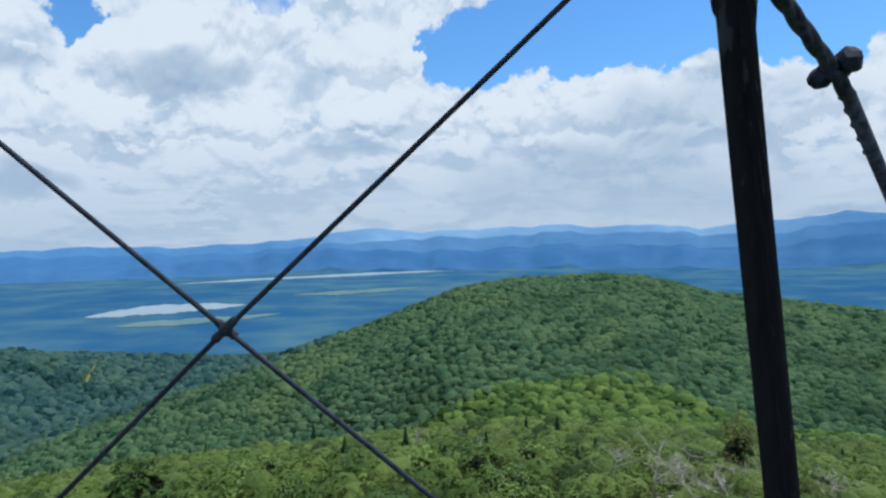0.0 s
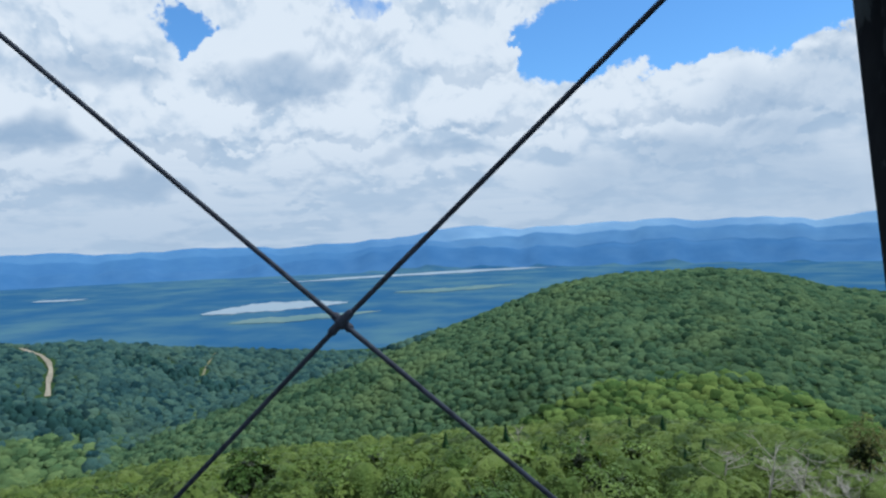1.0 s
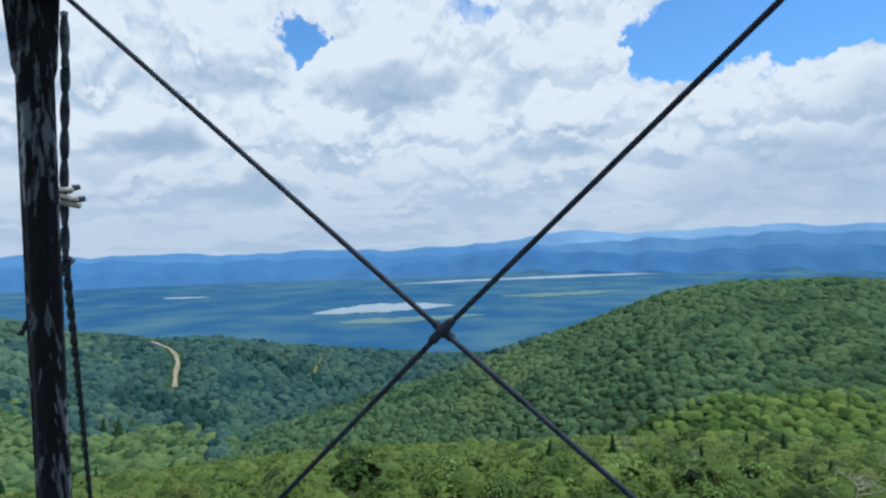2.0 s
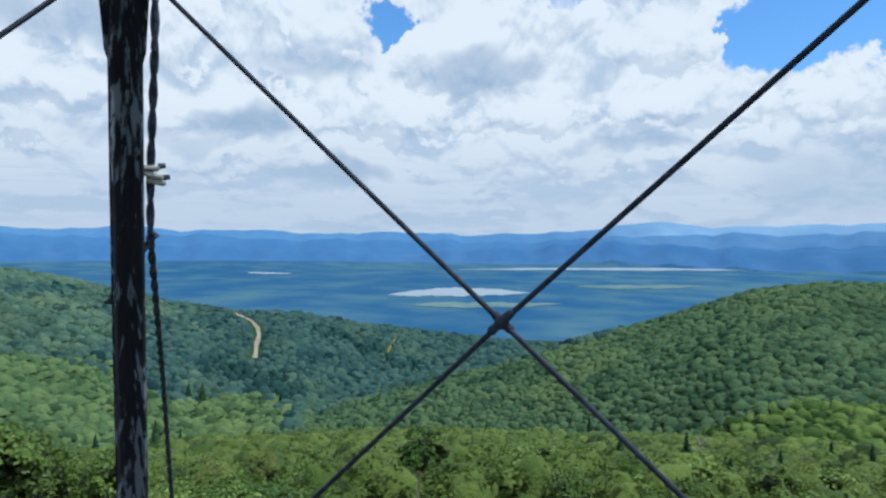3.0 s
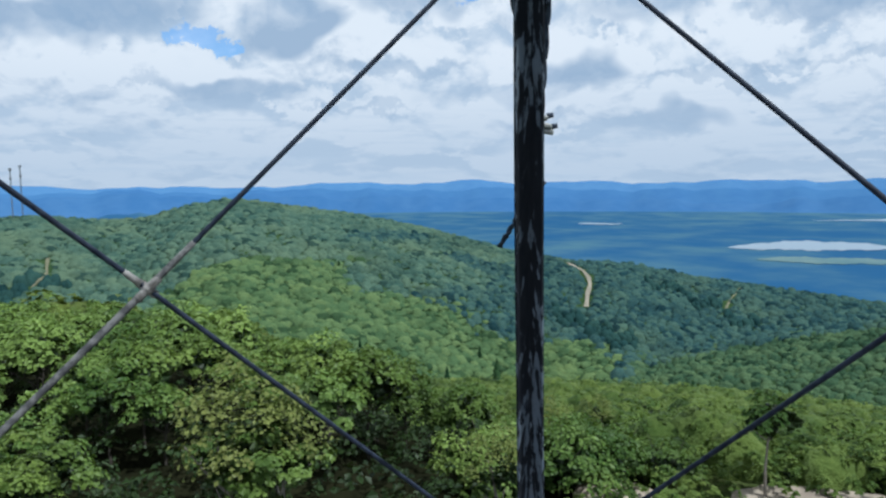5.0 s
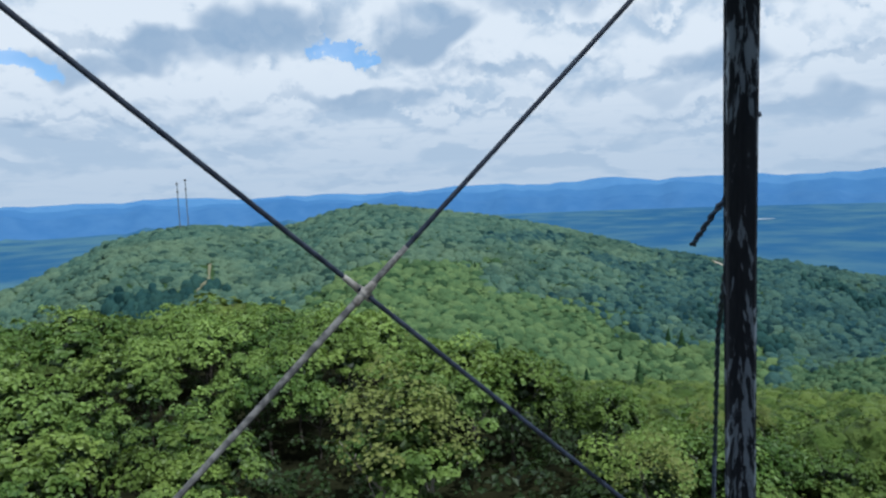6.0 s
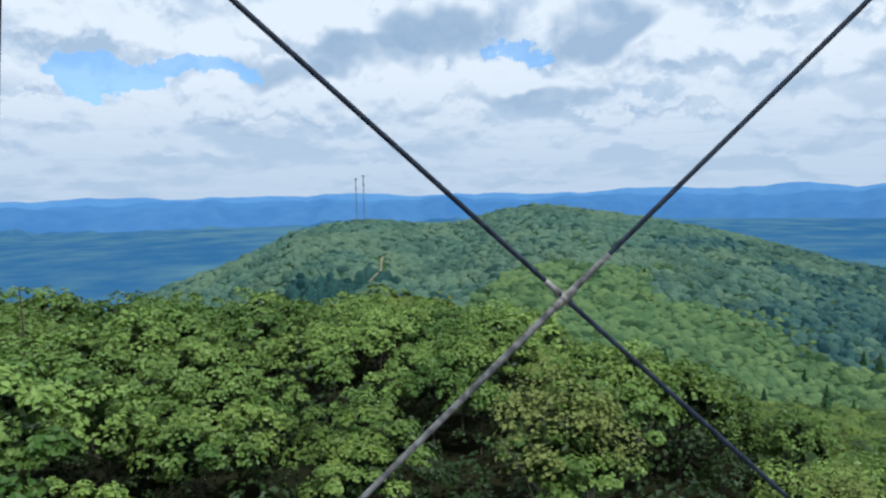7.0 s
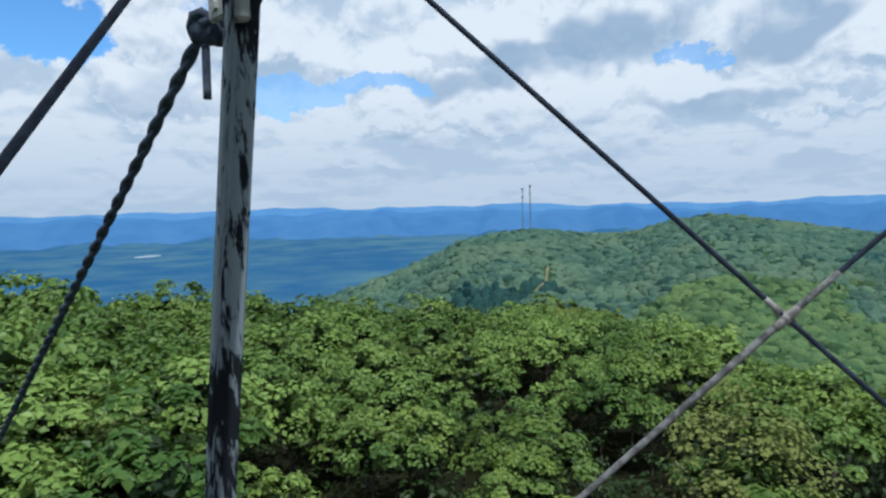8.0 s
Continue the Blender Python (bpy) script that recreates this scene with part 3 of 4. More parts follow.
def gusset(n, z):
    """Plates that tie the girts to the leg, with bolts."""
    p = leg_at(n, z)
    for other in (n % 4 + 1, (n - 2) % 4 + 1):
        d = (leg_at(other, z) - p).normalized()
        side = d.cross(Vector((0, 0, 1)))
        m = Matrix.Translation(BACK @ (p + d * 0.055)) @ d.to_track_quat("X", "Z").to_matrix().to_4x4()
        bm = bmesh.new()
        shape = [(-0.07, -0.075), (0.055, -0.075), (0.10, -0.02), (0.10, 0.075), (-0.07, 0.075)]
        lo = [bm.verts.new(m @ Vector((u, -0.005, v))) for u, v in shape]
        hi = [bm.verts.new(m @ Vector((u, 0.005, v))) for u, v in shape]
        bm.faces.new(lo)
        bm.faces.new(hi[::-1])
        for j in range(5):
            bm.faces.new((lo[j], hi[j], hi[(j + 1) % 5], lo[(j + 1) % 5]))
        for u, v in ((-0.02, 0.0), (0.03, 0.03), (0.03, -0.03)):
            bmesh.ops.create_cone(bm, segments=6, radius1=0.011, radius2=0.011, depth=0.026, cap_ends=True, matrix=m @ pose(u, 0, v, 90))
        bmesh.ops.recalc_face_normals(bm, faces=bm.faces)
        part("gusset_plate", bm, STEEL, tower)


for n in (1, 2, 3, 4):
    gusset(n, 0.62)
    gusset(n, -1.36)

# splice angles on the legs below the upper plates
for n in (1, 2, 3, 4):
    bm = bmesh.new()
    for other in (n % 4 + 1, (n - 2) % 4 + 1):
        rows = []
        for z, w in ((0.32, 0.026), (0.40, 0.060), (0.57, 0.076)):
            p = leg_at(n, z)
            d = (leg_at(other, z) - p).normalized()
            e = (leg_at(n % 4 + 1 if other != n % 4 + 1 else (n - 2) % 4 + 1, z) - p).normalized()
            o = p - (d + e) * (FLANGE * 0.5 + 0.004)
            rows.append([bm.verts.new(BACK @ q) for q in (o, o + d * w, o + d * w + e * 0.004, o + e * 0.004)])
        for u, v in zip(rows, rows[1:]):
            for j in range(4):
                bm.faces.new((u[j], u[(j + 1) % 4], v[(j + 1) % 4], v[j]))
    bmesh.ops.recalc_face_normals(bm, faces=bm.faces)
    part("splice_angle", bm, STEEL, tower)

# landing under the camera
landing = thing("landing", "grey weathered plank landing inside the tower", "landing", m=pose(C0.x, C0.y, EYE - 1.5))
for i in range(9):
    bm = bmesh.new()
    block(bm, pose(0, -1.0 + 0.25 * i, 0), 2.1, 0.235, 0.036, 0.004)
    ob = part("board", bm, PLANK, landing)
    ob.rotation_euler = (0, 0, radians(TURN - 45))


def rod(name, label, points, radius, mat, category="brace rod", group=""):
    """A taut brace through the points, with the ends in forged eyes."""
    bm = bmesh.new()
    points = [Vector(p) for p in points]
    mid = (points[0] + points[-1]) / 2
    line = []
    for p, q in zip(points, points[1:]):
        line += [p.lerp(q, i / 12) - mid for i in range(12)]
    tube(bm, line + [points[-1] - mid], radius, 10)
    ob = thing(name, label, category, group, pose(*mid))
    part("rod", bm, mat, ob, smooth=True)
    return ob


BRACE_LABEL = "dark weathered diagonal brace cable between tower legs"
grp = "cross braces of the tower"
BAYS = {  # bay: the crossing, and the heights of the ends (left top, right foot, right top, left foot)
    1: ((-0.430, 1.390, 7.327), 0.610, -1.179, 0.653, -1.186),
    2: ((-1.625, 0.498, 7.269), 0.651, -1.171, 0.614, -1.401),
}
ROD = 0.0056
wrapped = None
for bay, (x, tl, br, tr, bl) in BAYS.items():
    rod("brace_cable", BRACE_LABEL, (leg_at(bay + 1, tl), x, leg_at(bay, br)), ROD, CABLE, group=grp)
    wrapped = rod("brace_cable", BRACE_LABEL if bay == 1 else "dark diagonal brace cable with wrapping in a sunlit pale tone", (leg_at(bay, tr), x, leg_at(bay + 1, bl)), ROD, CABLE, group=grp)
for a, b in ((3, 4), (4, 1)):
    rod("brace_cable", BRACE_LABEL, (leg_at(a, 0.66), leg_at(b, -1.45)), ROD, CABLE, group=grp)
    rod("brace_cable", BRACE_LABEL, (leg_at(b, 0.65), leg_at(a, -1.28)), ROD, CABLE, group=grp)

# ---------------------------------------------------------------- guy strands and clamps
def guy_point(n, rad, tan, z):
    a = radians(TURN + 90 * (n - 1))
    return Vector((C0.x + rad * math.cos(a) - tan * math.sin(a), C0.y + rad * math.sin(a) + tan * math.cos(a), EYE + z))


def dense(points, step):
    out = [points[0]]
    for p, q in zip(points, points[1:]):
        n = max(1, int((q - p).length / step))
        out += [p.lerp(q, (i + 1) / n) for i in range(n)]
    return out


def twisted(bm, points, wires, radius, lay, step=0.02, spread=1.0, only=None):
    """Wires wound round one another along a line; only: one of them."""
    pts = dense(points, step)
    run = [0.0]
    for p, q in zip(pts, pts[1:]):
        run.append(run[-1] + (q - p).length)
    for w in range(wires) if only is None else (only,):
        line = []
        for i, p in enumerate(pts):
            way = (pts[min(i + 1, len(pts) - 1)] - pts[max(i - 1, 0)]).normalized()
            side = way.cross(Vector((0.2, 0.3, 0.93))).normalized()
            up = way.cross(side)
            a = 2 * math.pi * (run[i] / lay + w / wires)
            line.append(p + spread * radius * (math.cos(a) * side + math.sin(a) * up))
        tube(bm, line, radius, 7)
    return bm


def guy(n, label, rows, wires, radius, lay):
    pts = [guy_point(n, *r) for r in rows]
    base = pts[0].copy()
    ob = thing("guy_strand", label, "guy cable", "guy cables of the tower", pose(*base))
    near = [p - base for p in pts[:-1]]
    for w in range(wires):
        part("strand_wire", twisted(bmesh.new(), near, wires, radius * 1.12, lay * 0.6, 0.012, 0.55, w), STRAND, ob, smooth=True)
    bm = bmesh.new()
    tube(bm, [pts[-2] - base, pts[-1] - base], radius * 1.6, 8)
    part("lower_strand", bm, STRAND, ob, smooth=True)
    return ob, base


def lump(bm, p, sx, sy, sz, seed, turn=(0, 0, 0)):
    """An uneven rounded lump."""
    made = bmesh.ops.create_icosphere(bm, subdivisions=2, radius=1.0)["verts"]
    rnd = random.Random(seed)
    off = Vector((rnd.uniform(0, 9), rnd.uniform(0, 9), rnd.uniform(0, 9)))
    m = Matrix.Translation(p) @ pose(0, 0, 0, *turn) @ Matrix.Diagonal((sx, sy, sz, 1))
    for v in made:
        v.co = m @ (v.co * (1 + 0.28 * noise.noise(v.co * 1.7 + off)))
    return bm


# leg 1: doubled strand with a bulky clip, opening into a loop
g1, b1 = guy(1, "thick doubled guy strand with a bulky wire clip", [(1.47, 0, 0.50), (1.572, 0, 0.448), (1.813, 0, 0.346), (1.90, 0, 0.298), (8.6, 0, -5.2)], 3, 0.0105, 0.42)
for w in (0, 1):
    bm = twisted(bmesh.new(), [guy_point(1, 1.89, 0.006, 0.302) - b1, guy_point(1, 2.12, 0.030, 0.185) - b1, guy_point(1, 2.5, 0.012, -0.06) - b1], 2, 0.008, 0.12, only=w)
    part("strand_tail", bm, STRAND, g1, smooth=True)
bm = bmesh.new()
q = guy_point(1, 1.813, 0, 0.346) - b1
lump(bm, q + Vector((0.022, -0.02, 0.018)), 0.028, 0.028, 0.030, 1)
lump(bm, q + Vector((-0.022, 0.016, -0.012)), 0.026, 0.026, 0.024, 2)
block(bm, Matrix.Translation(q) @ pose(0, 0, 0, 20, 35, -50), 0.05, 0.06, 0.022, 0.005)
part("wire_clip", bm, CABLE, g1, "dark bulky wire clip", smooth=False)

# leg 2: strand with a two-bolt clamp and a loose tail
g2, b2 = guy(2, "twisted guy strand with a pale two-bolt clamp", [(1.475, -0.062, 0.60), (1.494, -0.060, 0.47), (1.646, -0.038, 0.154), (1.72, -0.032, -0.04), (2.73, -0.002, -0.70), (3.5, 0.0, -1.55), (8.6, 0, -7.0)], 2, 0.0072, 0.30)
bm = bmesh.new()
q = guy_point(2, 1.646, -0.044, 0.154) - b2
mc = Matrix.Translation(q) @ pose(0, 0, 0, 0, 0, TURN + 90)
block(bm, mc @ pose(0.0, 0.005, 0.012, 0, 0, 8), 0.05, 0.044, 0.014, 0.004)
block(bm, mc @ pose(0.0, -0.002, -0.008, 14, 0, 0), 0.045, 0.058, 0.016, 0.005)
block(bm, mc @ pose(0.0, -0.010, -0.026, 10, 0, 0), 0.03, 0.05, 0.016, 0.004)
part("clamp", bm, ZINC, g2, "pale galvanised two-bolt clamp")
for dy, dz in ((-0.024, 0.020), (-0.036, -0.012)):
    bm = bmesh.new()
    bmesh.ops.create_cone(bm, segments=6, radius1=0.009, radius2=0.007, depth=0.02, cap_ends=True, matrix=mc @ pose(0, dy, dz, 80))
    part("bolt", bm, STRAND, g2)
for w in (0, 1):
    bm = twisted(bmesh.new(), [guy_point(2, 1.70, -0.05, -0.02) - b2, guy_point(2, 1.76, 0.03, -0.13) - b2, guy_point(2, 1.81, 0.095, -0.235) - b2], 2, 0.006, 0.08, only=w)
    part("strand_tail", bm, STRAND, g2, smooth=True)

# leg 3: strand knotted through a bolted plate
g3, b3 = guy(3, "twisted guy strand knotted through a pale plate", [(1.549, 0, 0.372), (1.603, 0, 0.345), (2.111, 0, 0.026), (3.594, 0, -0.897), (8.6, 0, -4.05)], 2, 0.0082, 0.26)
bm = bmesh.new()
q = guy_point(3, 1.548, 0.0, 0.372) - b3
lump(bm, q, 0.032, 0.032, 0.036, 5)
twisted(bm, [q + Vector((0.028 * math.cos(i * 0.7), 0.028 * math.sin(i * 0.7), 0.025 * math.sin(i * 0.9))) for i in range(15)], 1, 0.010, 0.2, 0.01, 0.0)
part("knot", bm, STRAND, g3, smooth=True)
bm = bmesh.new()
twisted(bm, [q + Vector((0.006, 0.0, -0.02)), q + Vector((0.010, 0.0, -0.14))], 1, 0.0085, 0.1, 0.02, 0.0)
part("strand_tail", bm, STRAND, g3, smooth=True)
mc = Matrix.Translation(guy_point(3, 1.430, 0.012, 0.398) - b3) @ pose(0, 0, 0, 0, 0, TURN + 180)
bm = bmesh.new()
block(bm, mc @ pose(0.02, 0, 0), 0.09, 0.018, 0.06, 0.006)
block(bm, mc @ pose(-0.015, -0.012, 0.0), 0.055, 0.034, 0.085, 0.008)
part("plate", bm, ZINC, g3, "pale bolted plate")
bm = bmesh.new()
for dx, dz in ((-0.015, 0.015), (0.03, -0.005)):
    bmesh.ops.create_cone(bm, segments=6, radius1=0.011, radius2=0.010, depth=0.05, cap_ends=True, matrix=mc @ pose(dx, -0.01, dz, 90))
part("bolt", bm, ZINC, g3)

# pale wrapping on the lower half of one brace, sunlight put into its grey
x, tl, br, tr, bl = BAYS[2]
p, x, q = leg_at(2, tr), Vector(x), leg_at(3, bl)
bm = bmesh.new()
wrap = [p.lerp(x, 0.89), p.lerp(x, 0.93), x] + [x.lerp(q, k) for k in (0.1, 0.3, 0.45, 0.6, 0.8, 0.98)]
tube(bm, [w - (p + q) / 2 for w in wrap], [0.0060, 0.0072, 0.0080, 0.0076, 0.0068, 0.0073, 0.0068, 0.0072, 0.0066], 10)
part("wrapping", bm, SUNLIT_WRAP, wrapped, "grey wrapping in a sunlit pale tone", smooth=True)

# clamps where the braces cross
for bay, (x, tl, br, tr, bl) in BAYS.items():
    x = Vector(x)
    ob = thing("cross_clamp", "dark bound clamp where two brace cables cross" if bay == 1 else "weathered pale clamp where two brace cables cross", "clamp", "clamps of the cross braces", pose(*x))
    inward = (Vector((C0.x, C0.y, x.z)) - x).normalized()
    for p, q, side, long in ((leg_at(bay + 1, tl), leg_at(bay, br), -1, 0.026), (leg_at(bay, tr), leg_at(bay + 1, bl), 1, 0.034)):
        d = (p - q).normalized()
        bm = bmesh.new()
        tube(bm, [d * s * long + inward * 0.004 * side for s in (-1.0, -0.8, -0.3, 0.3, 0.8, 1.0)], [0.006, 0.0098, 0.0088, 0.0100, 0.0088, 0.006], 10)
        part("sleeve", bm, CABLE if bay == 1 else ZINC_OLD, ob)
    if bay == 2:
        d = (leg_at(3, tl) - x).normalized()
        bm = bmesh.new()
        tube(bm, [d * s for s in (0.02, 0.035, 0.05, 0.062)], [0.0078, 0.0074, 0.0068, 0.0058], 10)
        part("taped_end", bm, ZINC_OLD, ob, smooth=True)
    bm = bmesh.new()
    lump(bm, Vector((0, 0, 0)), 0.0150, 0.0150, 0.0135, 8 + bay)
    part("binding", bm, CABLE if bay == 1 else ZINC_OLD, ob, smooth=True)

# ---------------------------------------------------------------- trees
rng = np.random.default_rng(7)


def crown_leaves(seed, blobs, per, leaf, wide, tall, blob_r, low=-0.25, tilt=0.26):
    """Quads for the leaves of one crown: clumps spread over an uneven dome; base at 0, top near tall."""
    g = np.random.default_rng(seed)
    d = g.normal(size=(blobs, 3))
    d /= np.linalg.norm(d, axis=1, keepdims=True)
    d[:, 2] = np.where(d[:, 2] < low, -d[:, 2], d[:, 2])
    lobe = 1 + 0.22 * np.sin(3 * np.arctan2(d[:, 1], d[:, 0]) + seed) + 0.15 * np.sin(5 * np.arctan2(d[:, 1], d[:, 0]) + 2 * seed)
    c = d * (0.45 + 0.55 * g.random((blobs, 1)) ** 0.4) * np.stack([wide * lobe, wide * lobe, np.full(blobs, tall * 0.5)], 1)
    c[:, 2] += tall * 0.5
    n = blobs * per
    e = g.normal(size=(n, 3))
    e /= np.linalg.norm(e, axis=1, keepdims=True)
    e[:, 2] = np.where(e[:, 2] < -0.3, -e[:, 2], e[:, 2])
    br = blob_r * (0.7 + 0.6 * g.random(blobs))
    p = np.repeat(c, per, 0) + e * np.repeat(br, per)[:, None] * (0.6 + 0.4 * g.random((n, 1)))
    # leaf planes face outward and up, each tilted its own way
    away = np.repeat(d, per, 0)
    nrm = e * 0.55 + away * 0.45 + np.array([0, 0, 0.6]) + tilt * g.normal(size=(n, 3))
    nrm /= np.linalg.norm(nrm, axis=1, keepdims=True)
    u = np.cross(nrm, g.normal(size=(n, 3)))
    u /= np.linalg.norm(u, axis=1, keepdims=True)
    v = np.cross(nrm, u)
    s = leaf * (0.7 + 0.6 * g.random((n, 1)))
    k = s * 0.40
    verts = np.stack([p - u * s * 0.5, p - v * k + nrm * s * 0.10, p + u * s * 0.5 - nrm * s * 0.12, p + v * k + nrm * s * 0.10], 1)
    return verts.reshape(-1, 3)


def quads(n):
    return np.arange(n * 4).reshape(n, 4)


def trunk_mesh(name, seed, tall, thick, limbs, spread, mat):
    rnd = random.Random(seed)
    bm = bmesh.new()
    lean = Vector((rnd.uniform(-0.12, 0.12), rnd.uniform(-0.12, 0.12), 1))
    line = [lean * tall * s + Vector((0.05 * math.sin(4 * s + seed), 0.05 * math.cos(3 * s), 0)) for s in (-0.06, 0.1, 0.3, 0.55, 0.8)]
    tube(bm, line, [thick * 1.3, thick, thick * 0.85, thick * 0.6, thick * 0.25], 6)
    for i in range(limbs):
        s = rnd.uniform(0.22, 0.72)
        a = 2.4 * i + rnd.uniform(-0.4, 0.4)
        p = lean * tall * s
        out = Vector((math.cos(a), math.sin(a), rnd.uniform(0.5, 1.1)))
        q = p + out * spread * rnd.uniform(0.3, 0.5)
        r = q + Vector((out.x, out.y, out.z * 1.4)) * spread * rnd.uniform(0.2, 0.4)
        tube(bm, [p, q, r], [thick * 0.5, thick * 0.3, thick * 0.1], 5)
        w = q + Vector((out.y, -out.x, 0.6)) * spread * rnd.uniform(0.15, 0.3)
        tube(bm, [q, w], [thick * 0.25, thick * 0.08], 4)
    me = bpy.data.meshes.new(name)
    bm.to_mesh(me)
    bm.free()
    me.materials.append(mat)
    return me


def oak_leaves(seed, boughs, per, leaf, wide, tall, bough_r, low):
    """Leaf sprays lying over the ends of the boughs, with dark gaps between the boughs."""
    g = np.random.default_rng(seed)
    i = np.arange(boughs) + 0.5
    up = low + (1 - low) * i / boughs
    turn = i * 2.39996 + g.uniform(-0.5, 0.5, boughs)
    flat = np.sqrt(1 - up * up)
    d = np.stack([flat * np.cos(turn), flat * np.sin(turn), up], 1)
    lobe = 1 + 0.24 * np.sin(3 * turn + seed) + 0.16 * np.sin(5 * turn + 2 * seed + 3 * up)
    far = (0.66 + 0.34 * g.random(boughs) ** 0.5) * lobe
    c = d * far[:, None] * np.array([wide, wide, tall * 0.55])
    c[:, 2] += tall * 0.45
    n = boughs * per
    e = g.normal(size=(n, 3))
    e /= np.linalg.norm(e, axis=1, keepdims=True)
    e[:, 2] = np.where(e[:, 2] < -0.15, -e[:, 2], e[:, 2])
    size = np.repeat(bough_r * (0.6 + 0.75 * g.random(boughs)), per)[:, None]
    ripple = 1 + 0.25 * np.sin(7 * e[:, :1] + np.repeat(turn, per)[:, None]) * np.sin(7 * e[:, 1:2] + seed)
    p = np.repeat(c, per, 0) + e * size * ripple * (0.72 + 0.28 * g.random((n, 1))) * np.array([1, 1, 0.72])
    nrm = e * 0.75 + np.repeat(d, per, 0) * 0.30 + np.array([0, 0, 0.35]) + 0.24 * g.normal(size=(n, 3))
    nrm /= np.linalg.norm(nrm, axis=1, keepdims=True)
    u = np.cross(nrm, g.normal(size=(n, 3)))
    u /= np.linalg.norm(u, axis=1, keepdims=True)
    v = np.cross(nrm, u)
    s = leaf * (0.7 + 0.6 * g.random((n, 1)))
    k = s * 0.38
    verts = np.stack([p - u * s * 0.5, p - v * k + nrm * s * 0.08, p + u * s * 0.5 - nrm * s * 0.12, p + v * k + nrm * s * 0.08], 1)
    return verts.reshape(-1, 3)


def leafy_kind(seed, leaf_mat, blobs, per, leaf, wide, tall, blob_r, bole, low=-0.25, whorls=False):
    crown = oak_leaves(seed, blobs, per, leaf, wide, tall, blob_r, low) if whorls else crown_leaves(seed, blobs, per, leaf, wide, tall, blob_r, low)
    crown[:, 2] += bole
    # dark inner leaves, painting the crown's inner shade behind the outer ones
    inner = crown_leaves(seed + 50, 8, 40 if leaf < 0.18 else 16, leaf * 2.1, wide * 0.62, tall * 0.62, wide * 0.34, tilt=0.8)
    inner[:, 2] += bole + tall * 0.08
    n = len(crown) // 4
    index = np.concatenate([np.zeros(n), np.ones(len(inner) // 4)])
    me = mesh_of("crown", np.concatenate([crown, inner]), quads(n + len(inner) // 4), (leaf_mat, LEAF_SHADE), False, index)
    return trunk_mesh("trunk", seed, bole + tall * 0.75, 0.06, 5, wide, BIRCH_BARK if leaf_mat is LEAF_DRY else BARK), me


def plant_tree(name, label, category, group, kind, x, y, size, turn, sink=0.0, stretch=1.0):
    trunk, crown = kind
    ob = thing(name, label, category, group, pose(x, y, float(height(x, y)) - sink, 0, 0, turn) @ Matrix.Diagonal((size, size, size * stretch, 1)))
    for n, me in (("trunk", trunk), ("crown", crown)):
        p = new(n, me)
        p.parent = ob
    return ob


OAKS = [leafy_kind(s, LEAF, 20, 96, 0.165, 1.36, 2.3, 0.41, 1.6, 0.0, True) for s in (11, 12, 13, 14, 15)]
MID_OAKS = [leafy_kind(s, LEAF, 22, 58, 0.19, 1.40, 2.3, 0.48, 1.5, 0.0, True) for s in (9, 10, 19)]
FAR_OAKS = [leafy_kind(s, LEAF, 20, 32, 0.26, 1.5, 2.6, 0.52, 1.2, 0.0, True) for s in (16, 17, 18)]
SHRUBS = [leafy_kind(s, LEAF, 22, 84, 0.13, 1.45, 1.7, 0.46, 0.15, -0.05, True) for s in (21, 22, 23)]
LOW_SHRUBS = [leafy_kind(s, LEAF, 18, 26, 0.19, 1.45, 1.7, 0.46, 0.1, -0.05, True) for s in (24, 25, 26)]
DRY = [leafy_kind(s, LEAF_DRY, 36, 36, 0.085, 0.85, 2.6, 0.36, 0.7) for s in (31, 32)]


def near_top(az, r):
    """Height of the scrub round the tower, by its place."""
    base = np.interp(az, [-60, 30, 44, 52, 60, 70, 80, 90, 100, 112, 118, 130], [1.8, 2.0, 2.5, 2.85, 2.9, 2.8, 2.75, 3.0, 3.35, 4.1, 4.7, 4.8])
    return float(base)


